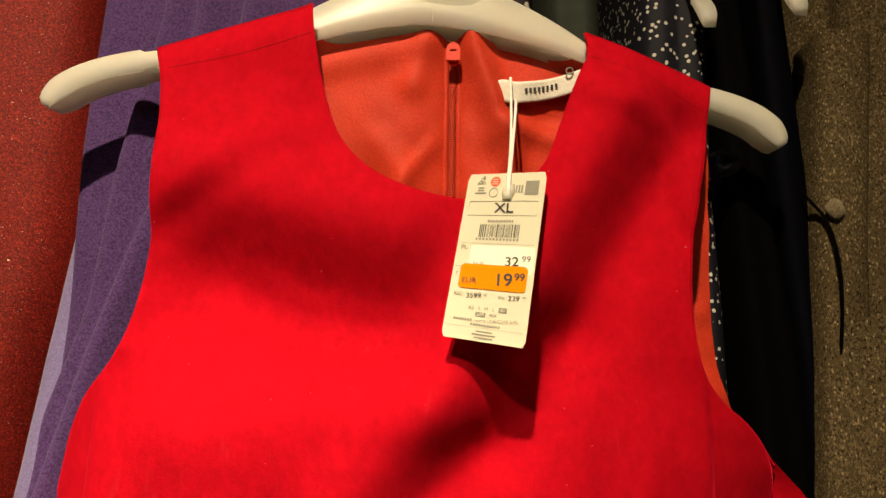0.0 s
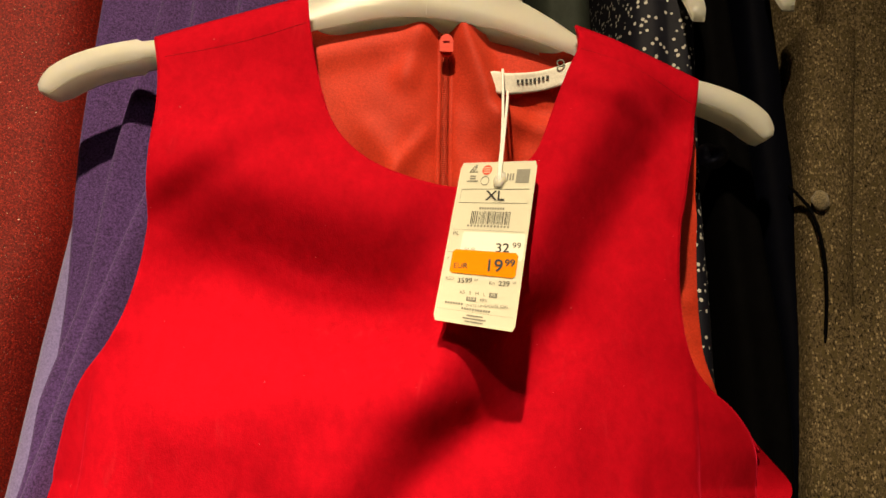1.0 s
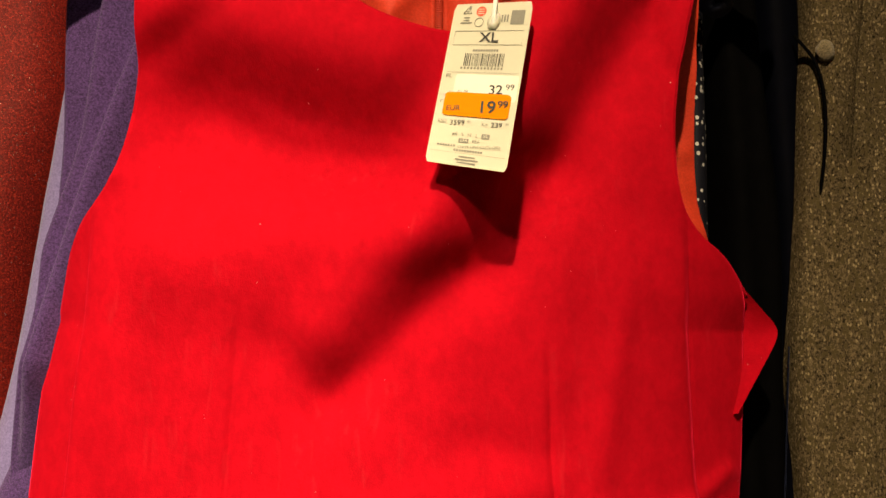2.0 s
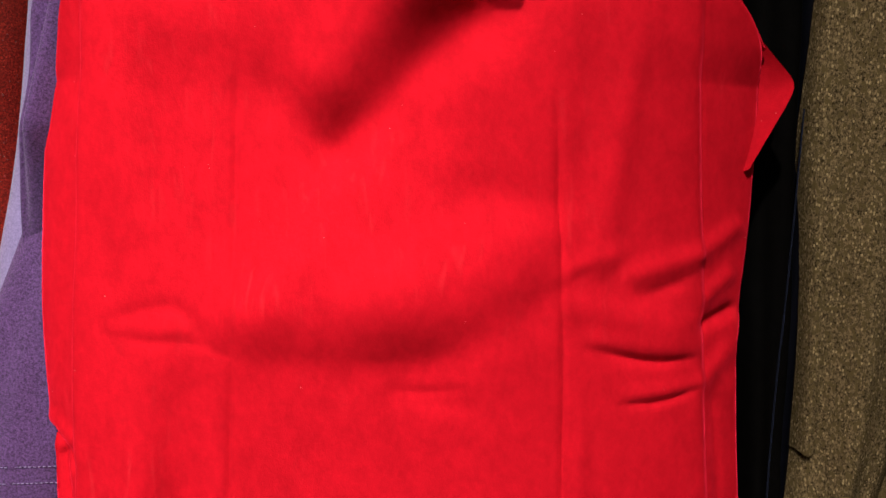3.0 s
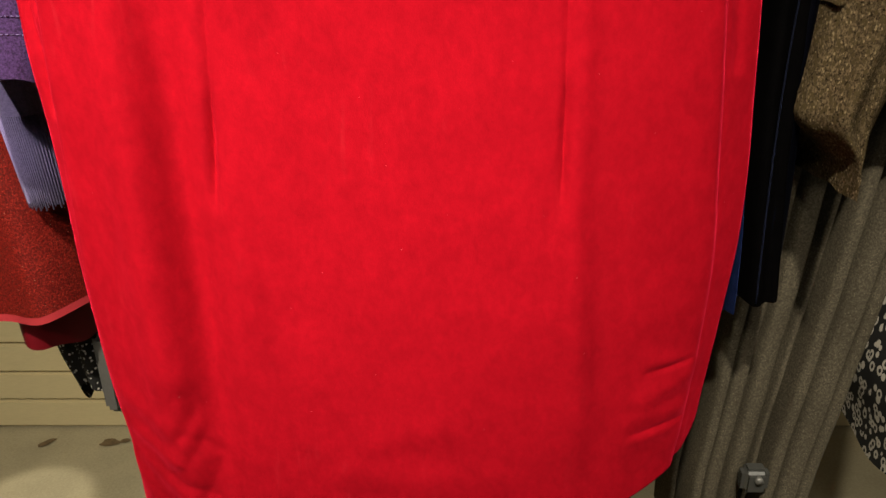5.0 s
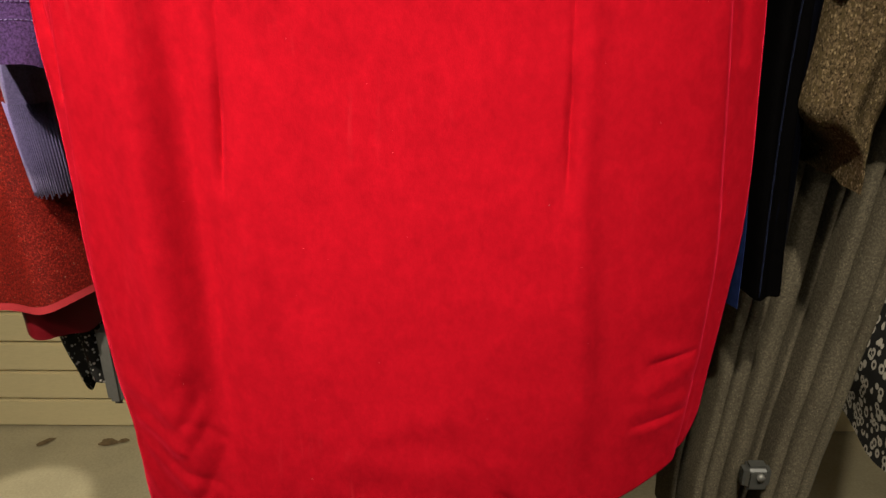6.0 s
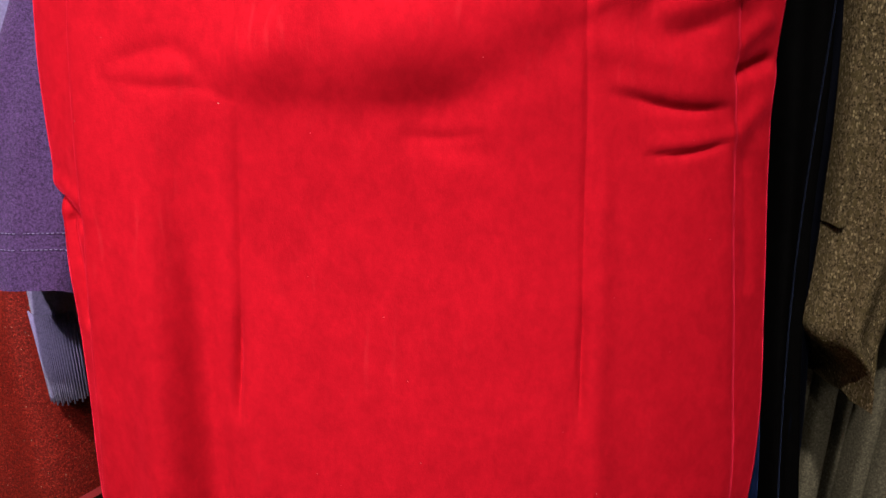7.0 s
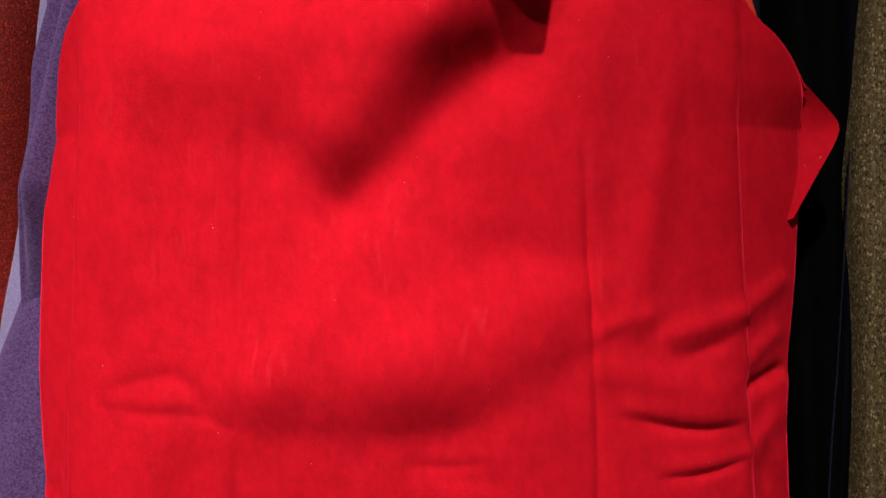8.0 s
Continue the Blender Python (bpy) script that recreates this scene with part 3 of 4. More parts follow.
front = np.stack([P[..., 0], dress_front_y(P[..., 0], P[..., 1]), P[..., 1]], -1)
thicken(part("front_panel", grid_mesh("front_panel", front, VELVET), dress, "red velvet front with darts and soft creases"), 0.0012, 1.0)

# the facing behind the front, seen at the armholes and the neck
inside = front.copy()
inside[..., 1] += 0.0035
part("front_lining", grid_mesh("front_lining", inside[::3, ::3], LINING), dress, "orange-red satin lining")

BACK_RIGHT = [(0.184, 0.917), (0.190, 0.93), (0.194, 0.966), (0.202, 1.03), (0.203, 1.12), (0.198, 1.214), (0.194, 1.27), (0.193, 1.31), (0.197, 1.35),
              (0.211, 1.397), (0.222, 1.420), (0.231, 1.433), TIP, (0.2235, 1.452), (0.212, 1.468), (0.200, 1.488), (0.193, 1.508), (0.189, 1.535), (0.188, 1.580), (0.189, 1.618), (0.188, 1.660), (0.1855, 1.686)]
BACK_NECK = [(-0.0600, 1.7315), (-0.060, 1.722), (-0.046, 1.718), (-0.024, 1.724), (0.015, 1.731), (0.0225, 1.724), (0.0295, 1.724), (0.036, 1.730), (0.056, 1.724), (0.078, 1.715), (0.100, 1.712), (0.105, 1.717), (0.108, 1.7195)]
back_left = [(x + 0.009 * min(1, max(0, (1.5 - z) * 20)), z) for x, z in LEFT_EDGE]
Q = dress_patch(back_left, BACK_RIGHT, BACK_NECK, LEFT_EDGE[-1], RIGHT_EDGE[-1], HEM)


def dress_back_y(X, Z):
    xl = soft_curve([(z, x) for x, z in back_left], Z, 0.006)
    xr = soft_curve([(z, x) for x, z in RIGHT_EDGE], Z, 0.006)
    s = (2 * X - xl - xr) / (xr - xl)
    low = np.clip((1.52 - Z) / 0.08, 0, 1)
    y = 0.514 + 0.026 * np.clip((1.66 - Z) / 0.2, 0, 1) - low * 0.020 * np.clip(np.abs(s), 0, 1) ** 6 - 0.004 * np.clip(s, -1, 1) ** 2 + 0.05 * (X - 0.02) + low * 0.30 * np.clip(X - 0.06, 0, 0.14) ** 2
    top = soft_curve([(-0.152, 1.702), (-0.058, 1.732), (0.108, 1.7195), (0.133, 1.713), (0.1855, 1.688)], X, 0.004)
    over = np.clip((Z - (top - 0.024)) / 0.024, 0, 1)
    y -= 0.004 * over ** 2 / (1 + np.exp(np.clip((0.072 - np.abs(X - 0.016)) / 0.003, -40, 40)))
    y += (0.0034 * wave_noise(X, Z, 60, 9, 3) + 0.0009 * wave_noise(X, Z, 170, 10, 2)) * np.clip((1.70 - Z) / 0.05, 0.15, 1)
    y -= ridge(X, Z, (-0.06, 1.70), (0.01, 1.72), 0.010, 0.004) + ridge(X, Z, (0.035, 1.725), (0.055, 1.66), 0.010, 0.006)
    y -= ridge(X, Z, (-0.02, 1.65), (0.0, 1.62), 0.010, 0.004) + ridge(X, Z, (0.075, 1.68), (0.05, 1.62), 0.010, 0.005)
    y += ridge(X, Z, (0.0264, 1.74), (0.0264, 1.55), 0.006, 0.005)
    y -= ridge(X, Z, (0.038, 1.728), (0.058, 1.672), 0.0075, 0.0065) + ridge(X, Z, (0.012, 1.728), (0.002, 1.690), 0.009, 0.0045) + ridge(X, Z, (0.002, 1.690), (-0.006, 1.615), 0.010, 0.0030)
    y -= ridge(X, Z, (0.012, 1.650), (-0.012, 1.616), 0.0045, 0.0028) + ridge(X, Z, (0.062, 1.664), (0.094, 1.655), 0.006, 0.0040) - ridge(X, Z, (0.060, 1.674), (0.096, 1.672), 0.006, 0.0035)
    y -= ridge(X, Z, (0.170, 1.535), (0.190, 1.50), 0.007, 0.004) + ridge(X, Z, (0.165, 1.56), (0.180, 1.55), 0.006, 0.003)
    return y


back = np.stack([Q[..., 0], dress_back_y(Q[..., 0], Q[..., 1]), Q[..., 1]], -1)
outer = back.copy()
outer[..., 1] += 0.004
thicken(part("back_panel", grid_mesh("back_panel", outer[::2, ::2], VELVET), dress, "red velvet back"), 0.0012, -1.0)
part("back_lining", grid_mesh("back_lining", back[::2, ::2], LINING), dress, "creased orange-red satin lining")

# the underarm flap: the velvet of the side, folded out towards the room
flap_l = [(0.192, 1.385), (0.192, 1.42), (0.190, 1.466)]
flap_r = [(0.206, 1.392), (0.219, 1.416), (0.2285, 1.433), (0.2308, 1.442), (0.221, 1.453), (0.208, 1.468)]
F = coons(rounded(flap_l, 40), rounded(flap_r, 40), chain([flap_l[0], flap_r[0]], 20), chain([flap_l[-1], flap_r[-1]], 20))
fy = 0.526 - 0.012 * np.linspace(0, 1, 20)[None, :] + 0.005 * np.sin(np.linspace(0, math.pi, 20))[None, :] * np.linspace(0.3, 1, 40)[:, None]
part("side_gusset", grid_mesh("side_gusset", np.stack([F[..., 0], fy, F[..., 1]], -1), VELVET), dress)

# seams and edges as thin welts of cloth
def dress_line(name, pts, radius, mat, lift=0.0, rounds=2, n=90, label=""):
    c = rounded(pts, n, rounds)
    y = dress_front_y(c[:, 0], c[:, 1]) - lift
    return part(name, tube_mesh(name, np.stack([c[:, 0], y, c[:, 1]], 1), radius, mat, 6), dress, label)


dress_line("neck_edge", NECK, 0.0011, VELVET, 0.0)
dress_line("armhole_edge", [p for p in LEFT_EDGE if p[1] > 1.44], 0.0011, VELVET)
dress_line("armhole_edge", [p for p in RIGHT_EDGE if p[1] > 1.455], 0.0011, VELVET)
dress_line("shoulder_seam", [(-0.141, 1.685), (-0.107, 1.692), (-0.081, 1.700), (-0.058, 1.709)], 0.00024, SEAM, 0.0011)
dress_line("shoulder_seam", [(0.109, 1.699), (0.135, 1.691), (0.159, 1.680), (0.179, 1.669)], 0.00024, SEAM, 0.0011)
# side seams and right dart carry the painted highlight velvet
for sign in (1, -1):
    zz = np.linspace(0.93, 1.494, 60)
    dress_line("side_seam", [(float(seam_x(z, sign)) - sign * 0.0008, z) for z in zz], 0.0008, SEAM_SHEEN, 0.0003, 0, 160)

dress_line("dart_seam", [(-0.077, 1.446), (-0.0795, 1.413), (-0.0815, 1.36), (-0.083, 1.310), (-0.0855, 1.24), (-0.090, 1.19), (-0.093, 1.137)], 0.00035, SEAM, 0.0002, 1, 120)
dress_line("dart_seam", [(0.090, 1.426), (0.092, 1.393), (0.094, 1.345), (0.0955, 1.296), (0.097, 1.21), (0.098, 1.130)], 0.0006, SEAM_SHEEN, 0.0002, 1, 120)


# zip
zip_y = [float(dress_back_y(np.array(0.0264), np.array(z))) - 0.002 for z in np.linspace(1.56, 1.722, 40)]
zz = np.linspace(1.56, 1.722, 40)
for dx in (-0.0042, 0.0042):
    part("zip_tape", tube_mesh("zip_tape", [(0.0264 + dx, y + 0.001, z) for y, z in zip(zip_y, zz)], 0.0022, LINING, 6), dress)
zipper = part("zip", tube_mesh("zip", [(0.0264, y + 0.001, z) for y, z in zip(zip_y, zz)], 0.0014, LINING_SEAM, 6), dress, "orange nylon coil zip")
tooth = tube_mesh("zip_tooth", [(-0.0021, 0, 0), (0.0021, 0, 0)], 0.00052, ZIP, 5)
for k, z in enumerate(np.linspace(1.575, 1.702, 96)):
    ob = part("zip_tooth", tooth, zipper)
    ob.location = (0.0264, float(np.interp(z, zz, zip_y)) - 0.0008, z)
puller = part("zip_puller", box_mesh("zip_puller", (0.0190, 0.5055, 1.703), (0.0262, 0.5105, 1.712), ZIP_PULL, 0.0012), dress, "orange enamelled zip puller")
bm = bmesh.new()
outline = [(-0.0042, -0.006), (0.0042, -0.006), (0.0044, 0.001), (0.0034, 0.0045), (0, 0.0065), (-0.0034, 0.0045), (-0.0044, 0.001)]
vs = [bm.verts.new((0.0225 + x, 0.5035, 1.7100 + z)) for x, z in outline]
f = bm.faces.new(vs)
for v in [g for g in bmesh.ops.extrude_face_region(bm, geom=[f])["geom"] if isinstance(g, bmesh.types.BMVert)]:
    v.co.y += 0.0018
bmesh.ops.recalc_face_normals(bm, faces=bm.faces[:])
me = bpy.data.meshes.new("zip_pull_tab")
bm.to_mesh(me)
bm.free()
me.materials.append(ZIP_PULL)
part("zip_pull_tab", me, puller)
puller.location.x += 0.0042
part("zip_pull_mark", box_mesh("zip_pull_mark", (0.0205, 0.5028, 1.7105), (0.0245, 0.5036, 1.7111), SEAM), puller)

# woven neck label, buckled, with bars for its lettering
lab = rounded([(0.052, 1.6865), (0.057, 1.6868), (0.063, 1.6838), (0.074, 1.6852), (0.090, 1.6897), (0.106, 1.6930)], 40)
laby = 0.5115 - 0.0030 * np.sin(np.linspace(0, 2.2 * math.pi, 40)) - 0.003 * np.linspace(0, 1, 40)
R = np.stack([np.stack([lab[:, 0] + 0.0006 * h * 3, laby - 0.002 * h, lab[:, 1] + h * 0.0135 - 0.0068], 1) for h in np.linspace(0, 1, 8)])
label_ob = thicken(part("neck_label", grid_mesh("neck_label", R, RIBBON), dress, "cream woven neck label, lettering as dark bars"), 0.0006)
for k in range(8):
    j = 14 + k * 2
    x, y, z = R[4, j]
    part("letter_bar", box_mesh("letter_bar", (x - 0.0009, y - 0.0012, z - 0.0011), (x + 0.0007, y - 0.0008, z + 0.0011), INK), label_ob)
part("eyelet", tube_mesh("eyelet", [(0.0995 + 0.0022 * math.cos(a), 0.5060, 1.6985 + 0.0022 * math.sin(a)) for a in np.linspace(0, 6.2, 14)], 0.0005, GREY_INK, 5), label_ob)

# ---- hanger of the dress ----
hanger = thing("plastic_hanger", "milky white plastic hanger carrying the red dress", "hanger", at=(0.01, 0.5, 1.70))
ARCH = [(-0.2175, 1.667), (-0.215, 1.673), (-0.207, 1.6805), (-0.195, 1.687), (-0.18, 1.6925), (-0.158, 1.6975), (-0.11, 1.7035), (-0.067, 1.7165), (-0.04, 1.7248),
        (-0.009, 1.7315), (0.015, 1.7325), (0.0431, 1.7288), (0.0789, 1.721), (0.1113, 1.7091), (0.1497, 1.6932), (0.1769, 1.6847), (0.19, 1.6821), (0.2036, 1.6779),
        (0.2172, 1.6717), (0.2267, 1.6639), (0.232, 1.654)]
# an upside-down channel: a domed top, two thin walls and a hollow underside
SECTION = [(0.0105, 0.000), (0.0098, -0.0045), (0.0075, -0.0078), (0.0020, -0.0092), (-0.0062, -0.0095), (-0.0066, -0.0080), (0.0030, -0.0074), (0.0060, -0.0050), (0.0066, 0.000)]
BACK_WALL = [(0.0060, 0.0050), (0.0030, 0.0074), (-0.0110, 0.0080), (-0.0114, 0.0096), (0.0020, 0.0092), (0.0075, 0.0078), (0.0098, 0.0045)]
SECTION = SECTION + BACK_WALL


def hanger_bar():
    c = rounded(ARCH, 170)
    d = np.gradient(c, axis=0)
    d /= np.linalg.norm(d, axis=1)[:, None]
    rows = []
    for i in range(170):
        s = min(i, 169 - i) / 84.5
        size = 0.45 + 0.57 * math.sqrt(min(1, s / 0.05)) if s < 0.05 else 1.02 - 0.06 * min(1, max(0, (s - 0.10) / 0.12))
        if s > 0.262:
            size *= 0.80
        tall = size + max(0, s - 0.55) * 6.5
        nx, nz = -d[i, 1], d[i, 0]
        rows.append([(c[i, 0] + nx * n * k, 0.508 + 0.05 * (c[i, 0] - 0.02) + 0.62 * y, c[i, 1] + nz * n * k) for n, y, k in ((n, y, tall if n > 0.0019 else size) for n, y in SECTION)])
    me = grid_mesh("bar", np.array(rows), PLASTIC, closed=True)
    bm = bmesh.new()
    bm.from_mesh(me)
    bm.verts.ensure_lookup_table()
    m = len(SECTION)
    bm.faces.new([bm.verts[k] for k in range(m)])
    bm.faces.new([bm.verts[169 * m + k] for k in range(m)])
    bmesh.ops.recalc_face_normals(bm, faces=bm.faces[:])
    bm.to_mesh(me)
    bm.free()
    return me


part("bar", hanger_bar(), hanger)
part("neck_block", grid_mesh("neck_block", np.array([[(0.014 + w * math.cos(a), 0.508 + 0.0100 * math.sin(a) * k, z) for a in np.linspace(0, 2 * math.pi, 28, endpoint=False)]
     for z, w, k in ((1.735, 0.030, 0.4), (1.742, 0.038, 0.6), (1.750, 0.036, 0.8), (1.758, 0.030, 0.9), (1.765, 0.024, 0.9), (1.785, 0.018, 0.9), (1.790, 0.010, 0.5))]), PLASTIC, True), hanger)
part("mould_line", box_mesh("mould_line", (0.0134, 0.5012, 1.7285), (0.0138, 0.5026, 1.755), PLASTIC), hanger)
part("hook", tube_mesh("hook", [(0.014, 0.502, 1.785), (0.014, 0.502, 1.83)] + [(0.014, 0.525 - 0.023 * math.cos(a), 1.83 + 0.023 * math.sin(a)) for a in np.linspace(0, 3.6, 16)], 0.0018, CHROME), hanger, "chrome hook")

# ---- price tag ----
tag = thing("price_tag", "cream card price tag with orange sticker on white cord", "price tag", at=(0.045, 0.456, 1.57))
TAG_ORIGIN = Vector((0.0572, 0.4620, 1.6172))
TAG_X = Vector((0.0420, -0.0055, 0.0003)).normalized()
TAG_DOWN = Vector((-0.0147, -0.0220, -0.0915)).normalized()
TAG_N = TAG_X.cross(TAG_DOWN).normalized()
if TAG_N.y > 0:
    TAG_N = -TAG_N
TAG_W, TAG_H, STRETCH = 0.0425, 0.0935, 1.06


def on_tag(u, v, lift=0.0):
    """u across from the middle, v down from the top, in metres on the card, with its slight bend."""
    v = float(np.interp(v, (0, 0.019, 0.031, 0.047, 0.057, 0.068, 0.075, 0.089, TAG_H), (0, 0.0215, 0.0345, 0.0512, 0.0612, 0.0700, 0.0772, 0.0895, TAG_H)))
    bend = 0.0012 * (v / TAG_H) ** 2
    return TAG_ORIGIN + TAG_X * u + TAG_DOWN * (v * STRETCH + 0.17 * u * v / TAG_H) + TAG_N * (lift + bend)


def tag_sheet(name, u0, v0, u1, v1, mat, lift, thick=0.0, corner=0.0, nu=8, nv=12):
    us, vs2 = np.linspace(u0, u1, nu), np.linspace(v0, v1, nv)
    rows = []
    for v in vs2:
        e = min(v - v0, v1 - v)
        inset = corner - math.sqrt(max(0, corner ** 2 - (corner - e) ** 2)) if e < corner else 0.0
        rows.append([on_tag(np.interp(u, (u0, u1), (u0 + inset, u1 - inset)), v, lift) for u in us])
    me = grid_mesh(name, np.array(rows), mat)
    return me


card = thicken(part("card", tag_sheet("card", -TAG_W / 2, 0, TAG_W / 2, TAG_H, PAPER, 0, corner=0.0012, nu=10, nv=30), tag), 0.0003, 0.0)
card.data.polygons.foreach_set("use_smooth", [False] * len(card.data.polygons))


def bar(u, v, w, h, mat=GREY_INK, parent=card, lift=0.0005, name="printed_bar"):
    return part(name, tag_sheet(name, u - w / 2, v - h / 2, u + w / 2, v + h / 2, mat, lift, nu=2, nv=2), parent)


def word(text, u, v, size, mat=INK, parent=card, lift=0.0007, bold=0.0, align="CENTER", name="lettering"):
    cu = bpy.data.curves.new(name, "FONT")
    cu.body, cu.size, cu.align_x, cu.align_y, cu.offset = text, size, align, "CENTER", bold
    cu.materials.append(mat)
    ob = new(name, cu)
    ob.parent = parent
    if parent.type == "EMPTY":
        ob.matrix_parent_inverse = Matrix.Translation(parent.location).inverted()
    m = Matrix((TAG_X, -TAG_DOWN, TAG_N)).transposed().to_4x4()
    m.translation = on_tag(u, v, lift)
    ob.matrix_basis = m
    return ob


bar(-0.0125, 0.0025, 0.0012, 0.0020)
for k, w in enumerate((0.0040, 0.0030, 0.0018)):
    bar(-0.0135, 0.0042 + k * 0.0004, w * 0.5, 0.0003)
for k in range(3):
    bar(-0.0135, 0.0078 + k * 0.0014, 0.0032 if k < 2 else 0.0062, 0.0006)
part("logo_tree", tube_mesh("logo_tree", [on_tag(-0.0135 + x, v, 0.0004) for x, v in ((-0.0022, 0.0055), (0, 0.0022), (0.0022, 0.0055), (-0.0022, 0.0055))], 0.00022, GREY_INK, 5), card)
ring = [(math.cos(a), math.sin(a)) for a in np.linspace(0, 2 * math.pi, 20)]
disc = mesh_of("logo_disc", [on_tag(-0.0062 + 0.0027 * c, 0.0045 + 0.0027 * s, 0.0004) for c, s in ring[:-1]], [tuple(range(19))], RED_INK)
part("logo_disc", disc, card, "red printed disc")
for k in range(3):
    bar(-0.0062, 0.0034 + k * 0.0012, 0.0034, 0.0004, PAPER, lift=0.0006)
part("printed_ring", tube_mesh("printed_ring", [on_tag(-0.0065 + 0.0023 * c, 0.0104 + 0.0023 * s, 0.0004) for c, s in ring], 0.00018, GREY_INK, 5), card)
for k in range(3):
    bar(0.0058 + k * 0.0015, 0.0086, 0.0009, 0.0038)
part("printed_square", tag_sheet("printed_square", 0.0105, 0.0045, 0.0178, 0.0118, GREY_INK, 0.0004, nu=3, nv=3), card, "grey printed square")
part("frame_line", tube_mesh("frame_line", [on_tag(u, v, 0.0004) for u, v in ((-0.0185, 0.0150), (0.0185, 0.0150), (0.0185, 0.0225), (-0.0185, 0.0225), (-0.0185, 0.0150))], 0.00012, GREY_INK, 4), card)
word("XL", 0.0005, 0.0188, 0.0085, bold=0.00012)
for k in range(10):
    bar(-0.0065 + k * 0.0014, 0.0256, 0.0010, 0.0012)
rng = random.Random(5)
u = -0.0105
while u < 0.0105:
    w = rng.choice((0.0002, 0.0003, 0.0005))
    bar(u, 0.0308, w, 0.0070, INK, name="barcode_bar")
    u += w + rng.choice((0.0003, 0.0004, 0.0006))
for k in range(13):
    bar(-0.0115 + k * 0.0018, 0.0354, 0.0010, 0.0012)
bar(0, 0.0378, 0.0385, 0.00015)
word("PL", -0.0172, 0.0402, 0.0036, GREY_INK)
white = part("white_sticker", tag_sheet("white_sticker", -0.0135, 0.0388, 0.0202, 0.0530, STICKER_WHITE, 0.0003, corner=0.0006), tag, "white price sticker")
word("32", 0.0088, 0.0470, 0.0076, parent=tag, lift=0.0005, bold=0.0001).name = "lettering"
word("99", 0.0162, 0.0452, 0.0048, parent=tag, lift=0.0005)
word("EUR", -0.0082, 0.0490, 0.0034, GREY_INK, parent=tag, lift=0.0005)
bar(-0.0185, 0.0508, 0.0030, 0.0002)
word("r", -0.0188, 0.0545, 0.0036, GREY_INK)
sale = part("orange_sticker", tag_sheet("orange_sticker", -0.0172, 0.0492, 0.0178, 0.0640, ORANGE, 0.0007, corner=0.0016), tag, "orange sale price sticker")
word("EUR", -0.0118, 0.0590, 0.0042, INK, parent=tag, lift=0.0010)
word("19", 0.0058, 0.0572, 0.0098, INK, parent=tag, lift=0.0010, bold=0.00014)
word("99", 0.0140, 0.0550, 0.0056, INK, parent=tag, lift=0.0010, bold=0.0001)
word("RSD", -0.0162, 0.0682, 0.0026, GREY_INK)
word("3599", -0.0082, 0.0686, 0.0040, INK)
word("00", -0.0022, 0.0676, 0.0020, GREY_INK)
word("Kn", 0.0062, 0.0684, 0.0028, GREY_INK)
word("239", 0.0125, 0.0682, 0.0040, INK)
word("90", 0.0178, 0.0672, 0.0020, GREY_INK)
for t_, u_ in (("XS", -0.0085), ("S", -0.0042), ("M", -0.0006), ("L", 0.0032)):
    word(t_, u_, 0.0748, 0.0026, GREY_INK)
bar(0.0078, 0.0746, 0.0042, 0.0026)
word("XL", 0.0078, 0.0746, 0.0024, PAPER, lift=0.0007)
bar(-0.0032, 0.0782, 0.0052, 0.0026)
word("33X", -0.0032, 0.0782, 0.0024, PAPER, lift=0.0007)
word("99X", 0.0032, 0.0782, 0.0024, GREY_INK)
word("WHITE LINE/CUTE GIRL", 0.0050, 0.0814, 0.0022, GREY_INK)
for k in range(7):
    bar(-0.0160 + k * 0.0014, 0.0818, 0.0010, 0.0013)
for k in range(11):
    bar(-0.0070 + k * 0.0014, 0.0843, 0.0010, 0.0013)
bar(0, 0.0860, 0.0400, 0.00012)
for k, w in enumerate((0.0085, 0.0120, 0.0095)):
    bar(0, 0.0880 + k * 0.0018, w, 0.0008)
hole = on_tag(0.001, 0.0115, 0.0006)
TOP1, TOP2 = Vector((0.0630, 0.507, 1.688)), Vector((0.0655, 0.509, 1.680))
cord = part("cord", tube_mesh("cord", rounded([TOP1, (0.0620, 0.500, 1.6940), (0.0608, 0.480, 1.660), (0.0590, 0.468, 1.630), hole + Vector((0, -0.002, 0.004)), hole + Vector((0, -0.001, -0.003))], 50), 0.00085, CORD, 8), tag, "white looped cord")
part("cord", tube_mesh("cord", rounded([TOP2, (0.0640, 0.484, 1.668), (0.0600, 0.468, 1.632), hole + Vector((0.001, -0.002, 0.004)), hole + Vector((0.001, -0.001, -0.003))], 50), 0.00085, CORD, 8), tag)
clip_pts = [(-0.0025, -0.003), (0.0035, -0.004), (0.0045, 0.000), (0.0022, 0.004), (-0.003, 0.0035), (-0.0042, 0.0)]
part("cord_seal", grid_mesh("cord_seal", np.array([[on_tag(0.0015 + x * k, 0.0105 + z * k * 1.25, lift) for x, z in clip_pts] for lift, k in ((0.0004, 0.85), (0.0016, 0.8), (0.0026, 0.5), (0.0028, 0.1))]), PLASTIC, True), tag, "translucent plastic seal of the cord")

# ---- rack ----
rack = thing("clothes_rack", "chrome clothes rack with a long rail and face-out hook", "clothes rack", at=(0, 0.76, 0))
part("rail", tube_mesh("rail", [(-1.1, 0.76, 1.93), (1.1, 0.76, 1.93)], 0.0125, CHROME, 16), rack)
